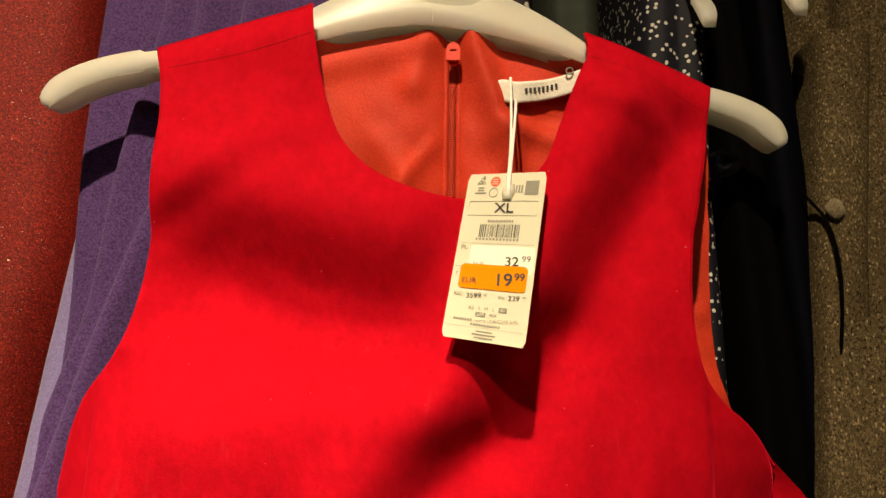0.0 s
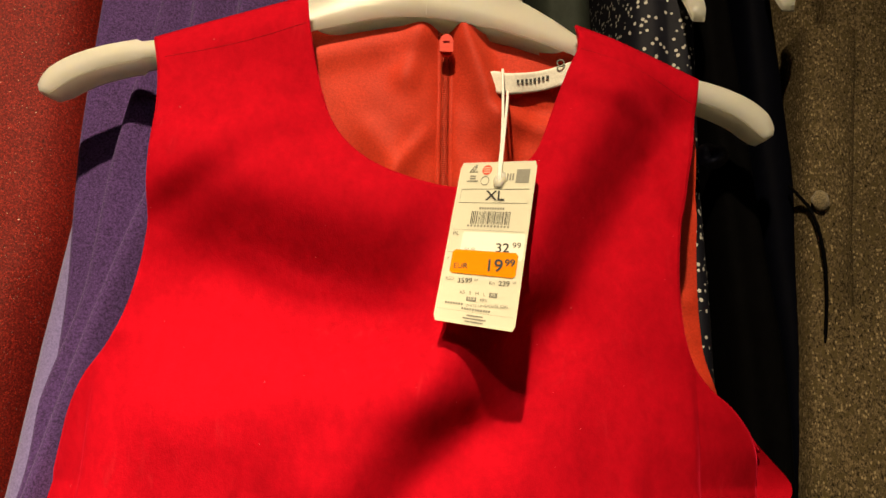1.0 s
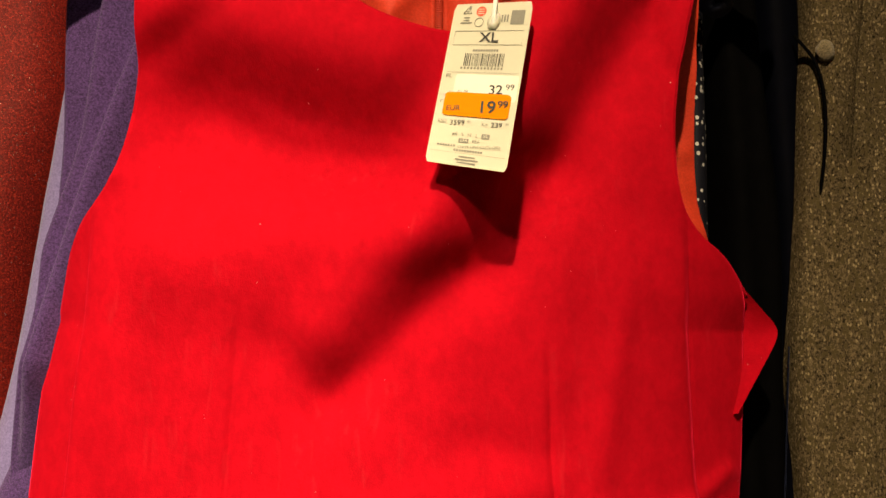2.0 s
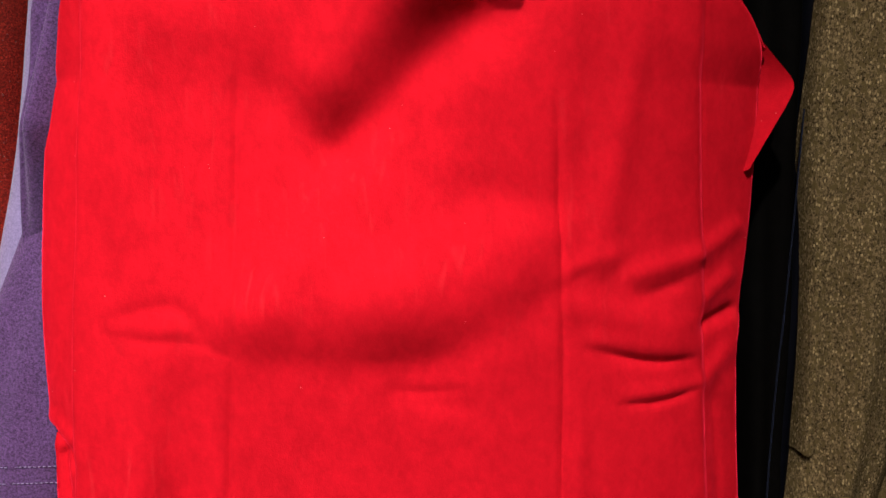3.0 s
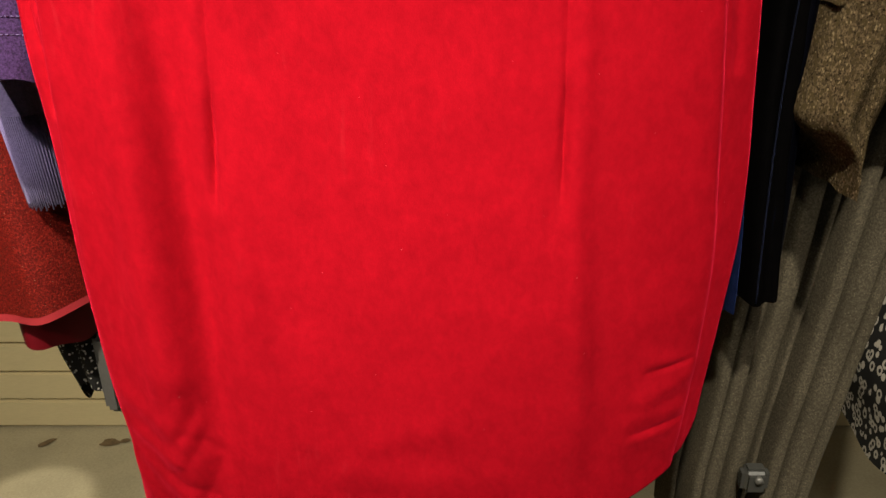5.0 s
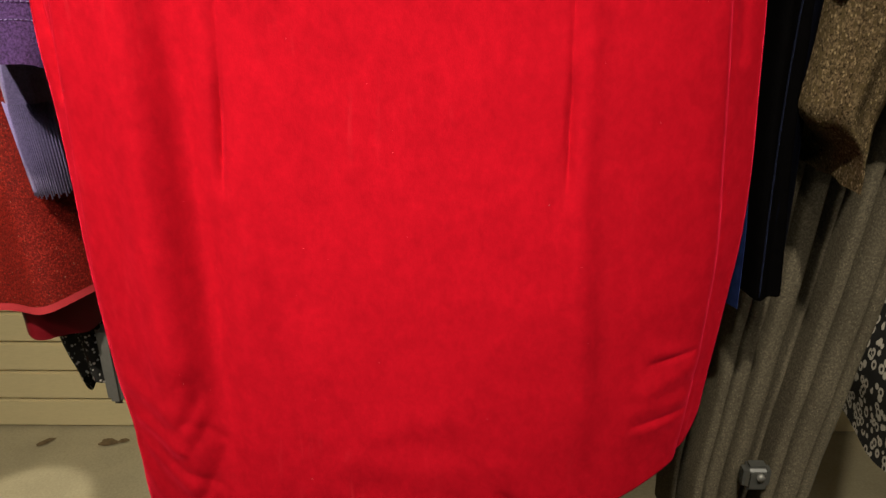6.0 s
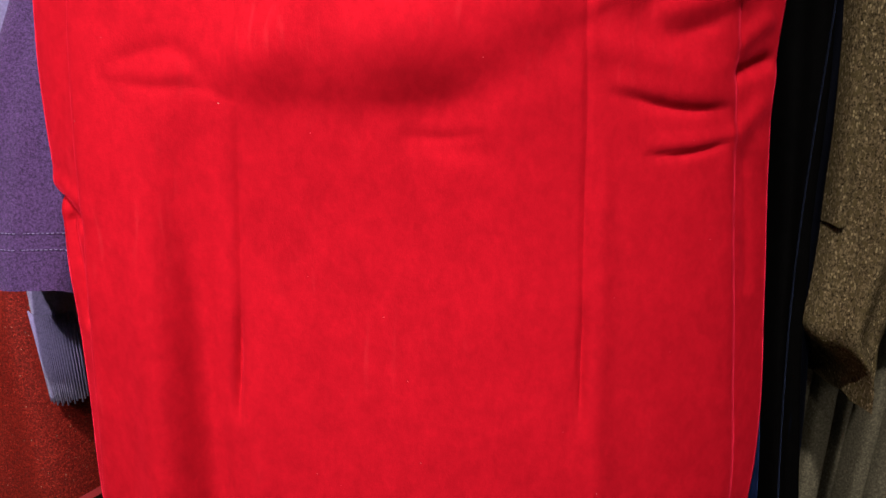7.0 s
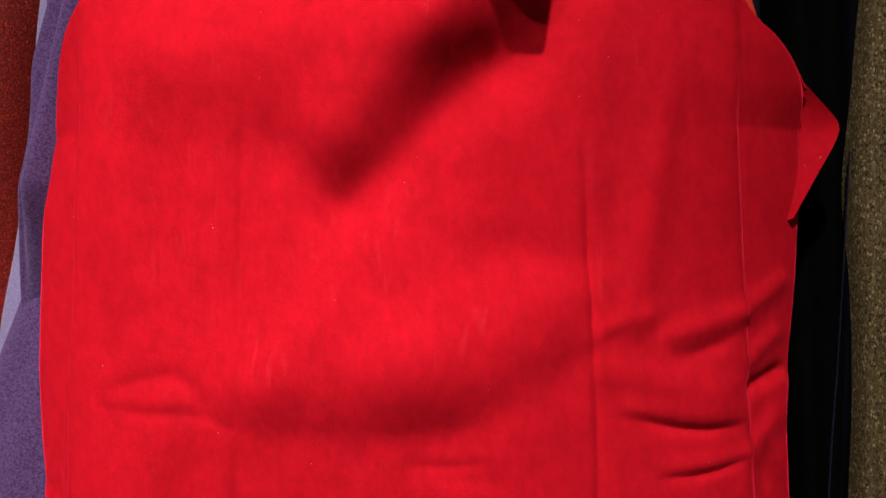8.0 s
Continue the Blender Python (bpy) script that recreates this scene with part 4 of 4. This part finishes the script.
for x in (-1.1, 1.1):
    part("upright", tube_mesh("upright", [(x, 0.76, 0.02), (x, 0.76, 1.93)], 0.0125, CHROME, 16), rack)
    part("foot", box_mesh("foot", (x - 0.03, 0.50, 0.0), (x + 0.03, 1.02, 0.025), STEEL, 0.006), rack)
part("face_out_arm", tube_mesh("face_out_arm", [(0.014, 0.76, 1.918), (0.014, 0.60, 1.90), (0.014, 0.52, 1.851), (0.014, 0.490, 1.851), (0.014, 0.480, 1.862)], 0.005, CHROME, 10), rack)


# ---- garments hung side-on ----
def garment_rows(x_mid, half, y_front, y_back, z_top, z_hem, folds, seed, n=150, m=110, hem_wave=0.006, sharp=1.0, lean=0.0, square=0.62, grow=(0.25, 0.75), blur=0.03):
    """A hanging garment seen from its side edge: a flattened tube with soft vertical folds.
    x_mid, half: tables of (z, metres). folds: (how many, how deep)."""
    rng = np.random.RandomState(seed)
    ph = rng.uniform(0, 6.28, 6)
    fine = np.linspace(0, 2 * math.pi, 6000)
    w0 = half[len(half) // 2][1]
    fx = w0 * np.sign(np.cos(fine)) * np.abs(np.cos(fine)) ** square
    fy = (y_back - y_front) / 2 * np.sign(np.sin(fine)) * np.abs(np.sin(fine)) ** square
    run = np.hypot(np.diff(fx), np.diff(fy)) * np.where(fy[1:] < -0.6 * (y_back - y_front) / 2, 3.0, 1.0)
    run = np.concatenate([[0], np.cumsum(run)])
    a = np.interp(np.linspace(0, run[-1], m, endpoint=False), run, fine)
    v = np.linspace(0, 1, n)[:, None]
    hem = z_hem + hem_wave * (np.sin(2 * a + ph[0]) + 0.5 * np.sin(5 * a + ph[1]))
    z = z_top + (hem[None] - z_top) * v
    xm = soft_curve(x_mid, z, blur)
    hw = soft_curve(half, z, blur)
    ym, hy = (y_front + y_back) / 2, (y_back - y_front) / 2
    c, s = np.cos(a)[None], np.sin(a)[None]
    e = square
    X = xm + hw * np.sign(c) * np.abs(c) ** e
    Y = ym + hy * np.sign(s) * np.abs(s) ** e
    k, amp = folds
    drift = 0.9 * np.sin(2.2 * z + ph[2]) + 0.5 * np.sin(5.1 * z + ph[3])
    w = np.sin((X - xm) / np.maximum(hw, 1e-3) * k + drift + ph[4])
    w = np.sign(w) * np.abs(w) ** sharp + 0.4 * np.sin((X - xm) / np.maximum(hw, 1e-3) * k * 2.3 + ph[5] - drift)
    Y = Y + amp * w * (grow[0] + grow[1] * v) * np.abs(s)
    Y = Y + 0.0012 * wave_noise(X, z, 55, seed + 5, 2)
    Y = Y - lean * np.clip((z_top - z) / (z_top - z_hem), 0, 1) ** 1.5
    X = X + amp * 0.35 * np.sin(z * 9 + ph[1]) * np.ones_like(X)
    return np.stack([X, Y, z], -1)


def pleats(x_left, x_right, y0, z_top, z_hem, n, depth, seed, overlap=0.9, cols=220, rows=110, hem_wave=0.004, power=1.0):
    """A hanging cloth front gathered into n deep, slightly uneven folds between two edges (tables of z, x)."""
    rng = np.random.RandomState(seed)
    ph = rng.uniform(0, 6.28, 6)
    u = np.linspace(0, 1, cols)[None]
    v = np.linspace(0, 1, rows)[:, None]
    z = z_top + (z_hem + hem_wave * np.sin(9 * u + ph[0]) - z_top) * v
    warp = u + 0.035 * np.sin(2 * math.pi * 1.6 * u + ph[1]) + 0.02 * np.sin(2 * math.pi * 3.3 * u + ph[2])
    angle = 2 * math.pi * n * warp + 0.7 * np.sin(3.1 * z + ph[3]) + 0.35 * np.sin(8.0 * z + ph[4])
    lift = 0.65 + 0.35 * np.sin(2 * math.pi * 0.37 * n * u + ph[5])
    xl, xr = soft_curve(x_left, z, 0.03), soft_curve(x_right, z, 0.03)
    X = xl + (xr - xl) * (u + overlap / (2 * math.pi * n) * np.sin(angle) * np.sin(math.pi * u) ** 0.3)
    Y = y0 + depth * lift * (0.5 - 0.5 * np.cos(angle)) ** power + 0.06 * np.abs(2 * u - 1) ** 8 + 0.0010 * wave_noise(X, z, 60, seed, 2)
    return np.stack([X, Y, z], -1)


def garment(name, label, category, mat, body="body", group="clothes hung on the rail", **kw):
    rows = garment_rows(**kw)
    base = thing(name, label, category, group, at=(float(rows[..., 0].mean()), float(rows[..., 1].mean()), float(kw["z_top"])))
    part(body, grid_mesh(body, rows, mat, True), base)
    return base, rows


def hem_band(base, rows, mat, share=0.02, lift=0.0012, name="hem"):
    k = max(2, int(len(rows) * share))
    R = rows[-k:].copy()
    mid = R.mean(axis=1, keepdims=True)
    d = R - mid
    d[..., 2] = 0
    R = R + d / np.maximum(np.linalg.norm(d, axis=-1, keepdims=True), 1e-6) * lift
    return part(name, grid_mesh(name, R, mat, True), base)


def side_hanger(x, y_tip, z_tip, label="milky white plastic hanger seen end-on"):
    h = thing("side_hanger", label, "hanger", "hangers on the rail", at=(x, 0.76, z_tip + 0.05))
    pts = rounded([(x, y_tip, z_tip), (x, y_tip + 0.004, z_tip + 0.018), (x, y_tip + 0.03, z_tip + 0.040), (x, 0.72, z_tip + 0.085), (x, 0.76, z_tip + 0.095)], 30)
    rows = []
    for i, p in enumerate(pts):
        w = 0.0058 if i else 0.0045
        rows.append([(p[0] + w * cx, p[1] + 0.010 * cy * (1 - 0.3 * (i == 0)), p[2] + 0.010 * cy) for cx, cy in ((-1, -0.8), (-0.8, -1), (0.8, -1), (1, -0.8), (1, 0.8), (0.8, 1), (-0.8, 1), (-1, 0.8))])
    me = grid_mesh("arm", np.array(rows), PLASTIC, True)
    bm = bmesh.new()
    bm.from_mesh(me)
    bm.verts.ensure_lookup_table()
    bm.faces.new([bm.verts[k] for k in range(8)])
    bmesh.ops.recalc_face_normals(bm, faces=bm.faces[:])
    bm.to_mesh(me)
    bm.free()
    part("arm", me, h)
    back = me.copy()
    for v in back.vertices:
        v.co.y = 1.52 - v.co.y
    back.flip_normals()
    part("arm", back, h)
    part("hook", tube_mesh("hook", [(x, 0.76, z_tip + 0.09), (x, 0.76, 1.905)] + [(x, 0.7595 - 0.0148 * math.sin(b) , 1.93 - 0.0148 * math.cos(b)) for b in np.linspace(0.3, 4.4, 14)], 0.0018, CHROME), h, "chrome hook")
    return h


# glittering dark red dress
base, rows = garment("glitter_dress", "dark red glitter-knit dress hanging on the rail", "dress", GLITTER,
    x_mid=[(1.0, -0.345), (1.25, -0.355), (1.422, -0.364), (1.528, -0.354), (1.6, -0.345), (1.9, -0.340)], half=[(0.9, 0.104), (1.2, 0.100), (1.43, 0.098), (1.6, 0.100), (1.9, 0.100)],
    square=0.4, y_front=0.590, y_back=0.96, z_top=1.90, z_hem=0.984, folds=(4.6, 0.009), seed=11)
hem_band(base, rows, PINK_SATIN, 0.012, 0.0015, "satin_hem")
inner = garment_rows(x_mid=[(0.9, -0.296), (1.2, -0.310)], half=[(0.9, 0.034), (1.2, 0.060)], y_front=0.612, y_back=0.94, z_top=1.15, z_hem=0.945, folds=(2.5, 0.010), seed=12, n=40)
part("satin_underskirt", grid_mesh("satin_underskirt", inner, SATIN, True), base, "dark red satin underskirt")

# lilac cardigan: a sleeve with a ribbed cuff hangs towards the room
base, rows = garment("lilac_cardigan", "lilac knitted cardigan with a ribbed cuff, on the rail", "cardigan", LILAC, body="sleeve",
    x_mid=[(1.07, -0.256), (1.12, -0.260), (1.17, -0.266), (1.3, -0.272), (1.425, -0.252), (1.49, -0.244), (1.6, -0.230), (1.9, -0.19)], half=[(1.08, 0.0135), (1.17, 0.018), (1.3, 0.020), (1.425, 0.015), (1.49, 0.017), (1.6, 0.017), (1.9, 0.010)],
    lean=0.020, y_front=0.596, y_back=0.67, z_top=1.90, z_hem=1.078, folds=(2.2, 0.003), seed=21, hem_wave=0.002)
for k in range(23):
    u = -1 + 2 * k / 22
    part("cuff_rib", tube_mesh("cuff_rib", [(-0.2555 + 0.0140 * u, 0.5745 + 0.010 * u * u, 1.075 + 0.002 * math.sin(k * 2.1)), (-0.2585 + 0.0150 * u, 0.5755 + 0.010 * u * u, 1.103), (-0.2625 + 0.0165 * u, 0.5765 + 0.010 * u * u, 1.140)], 0.0006, LILAC, 6), base)

# purple crepe blouse
base, rows = garment("purple_blouse", "purple crepe blouse with soft pleats and a stitched hem", "blouse", PURPLE,
    x_mid=[(1.16, -0.236), (1.28, -0.222), (1.365, -0.184), (1.43, -0.1565), (1.493, -0.1415), (1.56, -0.136), (1.64, -0.132), (1.75, -0.130), (1.9, -0.125)],
    half=[(1.16, 0.036), (1.28, 0.045), (1.365, 0.052), (1.43, 0.0590), (1.493, 0.0675), (1.56, 0.076), (1.64, 0.084), (1.75, 0.088), (1.9, 0.090)],
    lean=0.058, y_front=0.558, y_back=0.95, z_top=1.90, z_hem=1.177, grow=(0.4, -0.2), folds=(5.0, 0.006), seed=32, hem_wave=0.003, sharp=0.8, square=0.30, m=220)


def knife_pleats(x_left, x_right, lines, z_top, z_hem, cols=300, rows=130):
    """A cloth front with folds that overlap in crisp edges: lines are (table of z and x, step)."""
    u = np.linspace(0, 1, cols)[None]
    z = np.linspace(z_top, z_hem, rows)[:, None] * np.ones_like(u)
    xl, xr = soft_curve(x_left, z, 0.02), soft_curve(x_right, z, 0.02)
    X = xl + (xr - xl) * u
    keep = np.clip((z - 1.345) / 0.07, 0, 1)
    Y = 0.563 - 0.012 * keep - 0.058 * np.clip((1.90 - z) / 0.734, 0, 1) ** 1.5 + 0.008 * (1 - np.clip(u / 0.03, 0, 1)) ** 2
    for table, step in lines:
        d = X - soft_curve(table, z, 0.02)
        Y = Y - keep * 1.7 * step / (1 + np.exp(np.clip(-d / 0.0012, -40, 40))) * np.exp(-np.clip(d, 0, 1) / 0.026) * (1 - 0.55 * np.exp(-np.clip(d, 0, 1) / 0.005))
    Y = Y + 0.0010 * wave_noise(X, z, 50, 33, 2)
    return np.stack([X, Y, z], -1)


thicken(part("pleated_front", grid_mesh("pleated_front", knife_pleats(
    [(1.33, -0.229), (1.365, -0.226), (1.41, -0.217), (1.45, -0.2085), (1.50, -0.2100), (1.55, -0.2110), (1.66, -0.2185), (1.76, -0.216), (1.9, -0.214)], [(1.33, -0.16), (1.45, -0.085), (1.6, -0.050), (1.9, -0.045)],
    [([(1.33, -0.252), (1.40, -0.230), (1.44, -0.219), (1.493, -0.208), (1.542, -0.194), (1.567, -0.192), (1.634, -0.188), (1.678, -0.182), (1.75, -0.168), (1.9, -0.164)], 0.015),
     ([(1.33, -0.225), (1.42, -0.208), (1.50, -0.190), (1.565, -0.174), (1.585, -0.169), (1.626, -0.157), (1.68, -0.150), (1.74, -0.144), (1.9, -0.142)], 0.014),
     ([(1.33, -0.19), (1.5, -0.15), (1.75, -0.113), (1.9, -0.110)], 0.010)], 1.90, 1.33), PURPLE), base), 0.0010)
hem_band(base, rows, PURPLE, 0.022, 0.0006)
m = rows.shape[1]
near = [j for j in range(m) if rows[-6, j, 1] < rows[-6, :, 1].min() + 0.025]
for j in near[::2]:
    for back in (6, 8):
        p, q = rows[-back, j], rows[-back, (j + 1) % m]
        part("stitch", tube_mesh("stitch", [tuple(p + np.array((0, -0.0008, 0))), tuple(q + np.array((0, -0.0008, 0)))], 0.00028, LILAC, 5), base)

# behind the neck: dark green and flowered cloth
garment("green_dress", "dark green dress with small raised sprigs, on the rail", "dress", GREEN,
    x_mid=[(1.0, 0.125), (1.9, 0.122)], half=[(1.0, 0.026), (1.9, 0.030)], y_front=0.60, y_back=0.95, z_top=1.90, z_hem=1.02, folds=(4, 0.006), seed=41)
garment("floral_dress", "black dress with pale flowers, on the rail", "dress", FLORAL,
    x_mid=[(1.0, 0.075), (1.9, 0.078)], half=[(1.0, 0.018), (1.9, 0.018)], y_front=0.61, y_back=0.95, z_top=1.90, z_hem=1.05, folds=(3, 0.006), seed=42)
# polka dot dress
base, rows = garment("polka_dot_dress", "black dress with white polka dots, on the rail", "dress", POLKA,
    x_mid=[(1.0, 0.180), (1.5, 0.184), (1.65, 0.181), (1.9, 0.185)], half=[(1.0, 0.032), (1.5, 0.034), (1.65, 0.032), (1.9, 0.026)], square=0.35, y_front=0.562, y_back=0.95, z_top=1.90, z_hem=1.10, folds=(4.5, 0.007), seed=43)
hem_band(base, rows, POLKA)
# black velvet and navy velvet dresses
base, rows = garment("black_velvet_dress", "black velvet dress with a navy satin bow, on the rail", "dress", BLACK,
    x_mid=[(0.99, 0.2535), (1.13, 0.244), (1.21, 0.244), (1.32, 0.240), (1.38, 0.238), (1.5, 0.236), (1.65, 0.226), (1.9, 0.216)], half=[(0.99, 0.0150), (1.13, 0.0160), (1.21, 0.0170), (1.32, 0.024), (1.38, 0.022), (1.5, 0.024), (1.65, 0.018), (1.9, 0.013)], y_front=0.556, y_back=0.95, z_top=1.80, z_hem=1.004, folds=(3, 0.004), seed=51, hem_wave=0.003, square=0.4)
bow = [(0.207 + 0.012 * math.cos(a) * r, 0.5495 - 0.008 * math.sin(r * 3.1) + 0.002 * math.sin(3 * a + 5 * r), 1.653 + 0.009 * math.sin(a) * r) for r in np.linspace(0.05, 1, 8) for a in np.linspace(0, 2 * math.pi, 18, endpoint=False)]
part("bow", grid_mesh("bow", np.array(bow).reshape(8, 18, 3), NAVY_SATIN, True), base, "navy satin bow")
# thin paler line laid on the fold as its highlight
part("edge_glint", tube_mesh("edge_glint", rounded([(0.2535, 0.5535, 1.43), (0.2480, 0.5525, 1.32), (0.2430, 0.5525, 1.25), (0.2400, 0.5525, 1.17), (0.2410, 0.5525, 1.10), (0.2450, 0.5535, 1.008)], 60), 0.0005, NAVY_GLINT, 6), base, "navy glint along the folded edge")
base, rows = garment("navy_velvet_dress", "navy black velvet dress beside the black one, on the rail", "dress", NAVY,
    x_mid=[(1.0, 0.256), (1.21, 0.256), (1.38, 0.262), (1.5, 0.262), (1.65, 0.258), (1.9, 0.252)], half=[(1.0, 0.013), (1.21, 0.010), (1.38, 0.010), (1.5, 0.012), (1.65, 0.018), (1.9, 0.014)], y_front=0.562, y_back=0.95, z_top=1.80, z_hem=1.022, folds=(3, 0.003), seed=52, hem_wave=0.006, square=0.4)
part("hanging_ribbon", tube_mesh("hanging_ribbon", rounded([(0.262, 0.556, 1.635), (0.2725, 0.541, 1.61), (0.2745, 0.539, 1.56), (0.268, 0.552, 1.49)], 30), 0.0012, BLACK, 6), base)
base, rows = garment("blue_velvet_dress", "dark blue velvet dress behind the black one", "dress", BLUE,
    x_mid=[(0.98, 0.2320), (1.08, 0.228), (1.18, 0.214), (1.30, 0.216), (1.45, 0.234), (1.9, 0.222)], half=[(0.98, 0.009), (1.21, 0.007), (1.9, 0.007)], y_front=0.562, y_back=0.95, z_top=1.80, z_hem=0.993, folds=(3, 0.002), seed=53, hem_wave=0.003)
side_hanger(0.1990, 0.540, 1.7535)
side_hanger(0.2610, 0.540, 1.7625)
side_hanger(-0.30, 0.62, 1.80)
side_hanger(-0.12, 0.62, 1.80)

# tweed cardigan: a sleeve hangs before the body, whose front ends in a tail
cardigan, rows = garment("tweed_cardigan", "shaggy brown-grey tweed cardigan with a hanging sleeve and tail", "cardigan", TWEED,
    x_mid=[(1.15, 0.372), (1.45, 0.368), (1.65, 0.365), (1.9, 0.372)], half=[(1.15, 0.085), (1.45, 0.092), (1.65, 0.092), (1.9, 0.092)], y_front=0.605, y_back=0.96, z_top=1.92, z_hem=1.17, folds=(4.5, 0.012), seed=61, square=0.4)
thicken(part("front", grid_mesh("front", pleats([(1.12, 0.292), (1.3, 0.284), (1.44, 0.279), (1.66, 0.276), (1.9, 0.284)], [(1.12, 0.45), (1.9, 0.47)], 0.566, 1.91, 1.165, 3.5, 0.036, 64, overlap=0.9, power=1.8), TWEED), cardigan), 0.002)
tail = garment_rows(x_mid=[(1.092, 0.287), (1.108, 0.2875), (1.122, 0.285), (1.130, 0.279), (1.140, 0.2755), (1.2, 0.288), (1.3, 0.300), (1.6, 0.310)], half=[(1.092, 0.0065), (1.108, 0.0085), (1.122, 0.013), (1.130, 0.021), (1.140, 0.0275), (1.2, 0.032), (1.3, 0.037), (1.6, 0.040)], y_front=0.538, y_back=0.64, z_top=1.55, z_hem=1.092, folds=(3.4, 0.008), seed=62, n=180, hem_wave=0.003, square=0.45, blur=0.006)
part("front_tail", grid_mesh("front_tail", tail, TWEED, True), cardigan, "tweed front edge with a drooping tail")
sleeve = garment_rows(x_mid=[(1.2, 0.2715), (1.276, 0.2735), (1.414, 0.272), (1.6, 0.285), (1.75, 0.300)], half=[(1.2, 0.0135), (1.276, 0.0150), (1.414, 0.018), (1.6, 0.018), (1.75, 0.020)], y_front=0.545, y_back=0.60, z_top=1.75, z_hem=1.211, folds=(2.2, 0.003), seed=63, n=110, hem_wave=0.002, square=0.55)
part("sleeve", grid_mesh("sleeve", sleeve, TWEED, True), cardigan)
knob = [(0.2765 + 0.0058 * math.sin(b) * math.cos(a) * (1 + 0.12 * math.sin(5 * a + 3 * b)), 0.544 - 0.004 * math.cos(b), 1.621 + 0.0075 * math.sin(b) * math.sin(a)) for b in np.linspace(0.05, 2.2, 9) for a in np.linspace(0, 2 * math.pi, 16, endpoint=False)]
part("button", grid_mesh("button", np.array(knob).reshape(9, 16, 3), KNOB, True), cardigan, "fuzzy covered button")

# grey wool trousers below, with deep pleats
trousers = thing("wool_trousers", "grey wool wide trousers with deep folds, below the cardigan", "trousers", "clothes hung on the rail", at=(0.28, 0.7, 1.30))
edge_l = [(0.699, 0.235), (0.785, 0.233), (0.839, 0.240), (0.915, 0.244), (0.980, 0.250), (1.303, 0.264)]
edge_m = [(0.699, 0.293), (0.839, 0.306), (0.980, 0.322), (1.303, 0.351)]
edge_r = [(0.699, 0.352), (0.764, 0.362), (0.872, 0.378), (0.980, 0.392), (1.303, 0.440)]
thicken(part("leg", grid_mesh("leg", pleats(edge_l, edge_m, 0.637, 1.32, 0.712, 4, 0.095, 71, overlap=0.5, power=2.4, cols=320), TWEED_DARK), trousers), 0.002)
thicken(part("leg", grid_mesh("leg", pleats(edge_m, edge_r, 0.632, 1.32, 0.701, 4, 0.095, 74, overlap=0.5, power=2.4, cols=320), TWEED_DARK), trousers), 0.002)
back = garment_rows(x_mid=[(0.70, 0.293), (0.98, 0.315), (1.3, 0.351)], half=[(0.70, 0.050), (0.98, 0.062), (1.3, 0.078)], y_front=0.71, y_back=0.93, z_top=1.32, z_hem=0.722, folds=(6, 0.006), seed=75, square=0.4)
part("back_leg", grid_mesh("back_leg", back, TWEED_DARK, True), trousers)
clip = thing("security_tag", "grey clear plastic security tag clipped to trousers", "security tag", at=(0.285, 0.62, 0.81))
part("case", box_mesh("case", (0.284, 0.614, 0.786), (0.308, 0.632, 0.812), DARK_PLASTIC, 0.005, 3), clip)
part("pin_head", tube_mesh("pin_head", [(0.297, 0.616, 0.804), (0.297, 0.611, 0.804)], 0.0035, STEEL, 14), clip)
# printed garments at the edges
garment("animal_print_dress", "black and cream animal-print dress beside the trousers", "dress", ANIMAL,
    x_mid=[(0.77, 0.452), (0.86, 0.458), (0.95, 0.480), (1.3, 0.515)], half=[(0.8, 0.022), (0.86, 0.045), (0.95, 0.045), (1.3, 0.05)], y_front=0.660, y_back=0.93, z_top=1.40, z_hem=0.765, folds=(5, 0.010), seed=72, hem_wave=0.016)
garment("dotted_scarf_dress", "black dress with small white dots, behind the glittering one", "dress", DOTTED,
    x_mid=[(0.85, -0.290), (0.88, -0.298), (0.92, -0.302), (1.2, -0.302)], half=[(0.85, 0.016), (0.88, 0.030), (0.92, 0.038), (1.2, 0.040)], y_front=0.655, y_back=0.93, z_top=1.40, z_hem=0.860, folds=(4, 0.006), seed=73, hem_wave=0.012)
# grey rounded end of a lower display arm
arm = thing("display_arm", "grey steel display arm with a rounded end plate", "display arm", at=(-0.245, 0.6, 0.92))
part("end_plate", box_mesh("end_plate", (-0.276, 0.634, 0.858), (-0.258, 0.645, 0.938), STEEL, 0.0055, 3), arm)
part("bar", box_mesh("bar", (-0.273, 0.643, 0.880), (-0.260, 1.785, 0.91), STEEL, 0.003), arm)
# scuffs on the floor
for x, y, sx, sy, a in ((-1.045, 1.712, 0.034, 0.010, 1.1), (-0.880, 1.715, 0.024, 0.016, 0.2), (-0.842, 1.722, 0.016, 0.009, 0.7)):
    pts = [(x + sx * math.cos(b) * (1 + 0.3 * math.sin(3 * b + x * 40)) * math.cos(a) - sy * math.sin(b) * math.sin(a), y + sy * math.sin(b) * math.cos(a) + sx * 0.6 * math.cos(b) * math.sin(a), 0.004) for b in np.linspace(0, 6.28, 22, endpoint=False)]
    solo("floor_scuff", mesh_of("floor_scuff", pts, [tuple(range(22))], STAIN), "brown scuff mark on the floor", "stain", "scuffs on the floor", "structure")
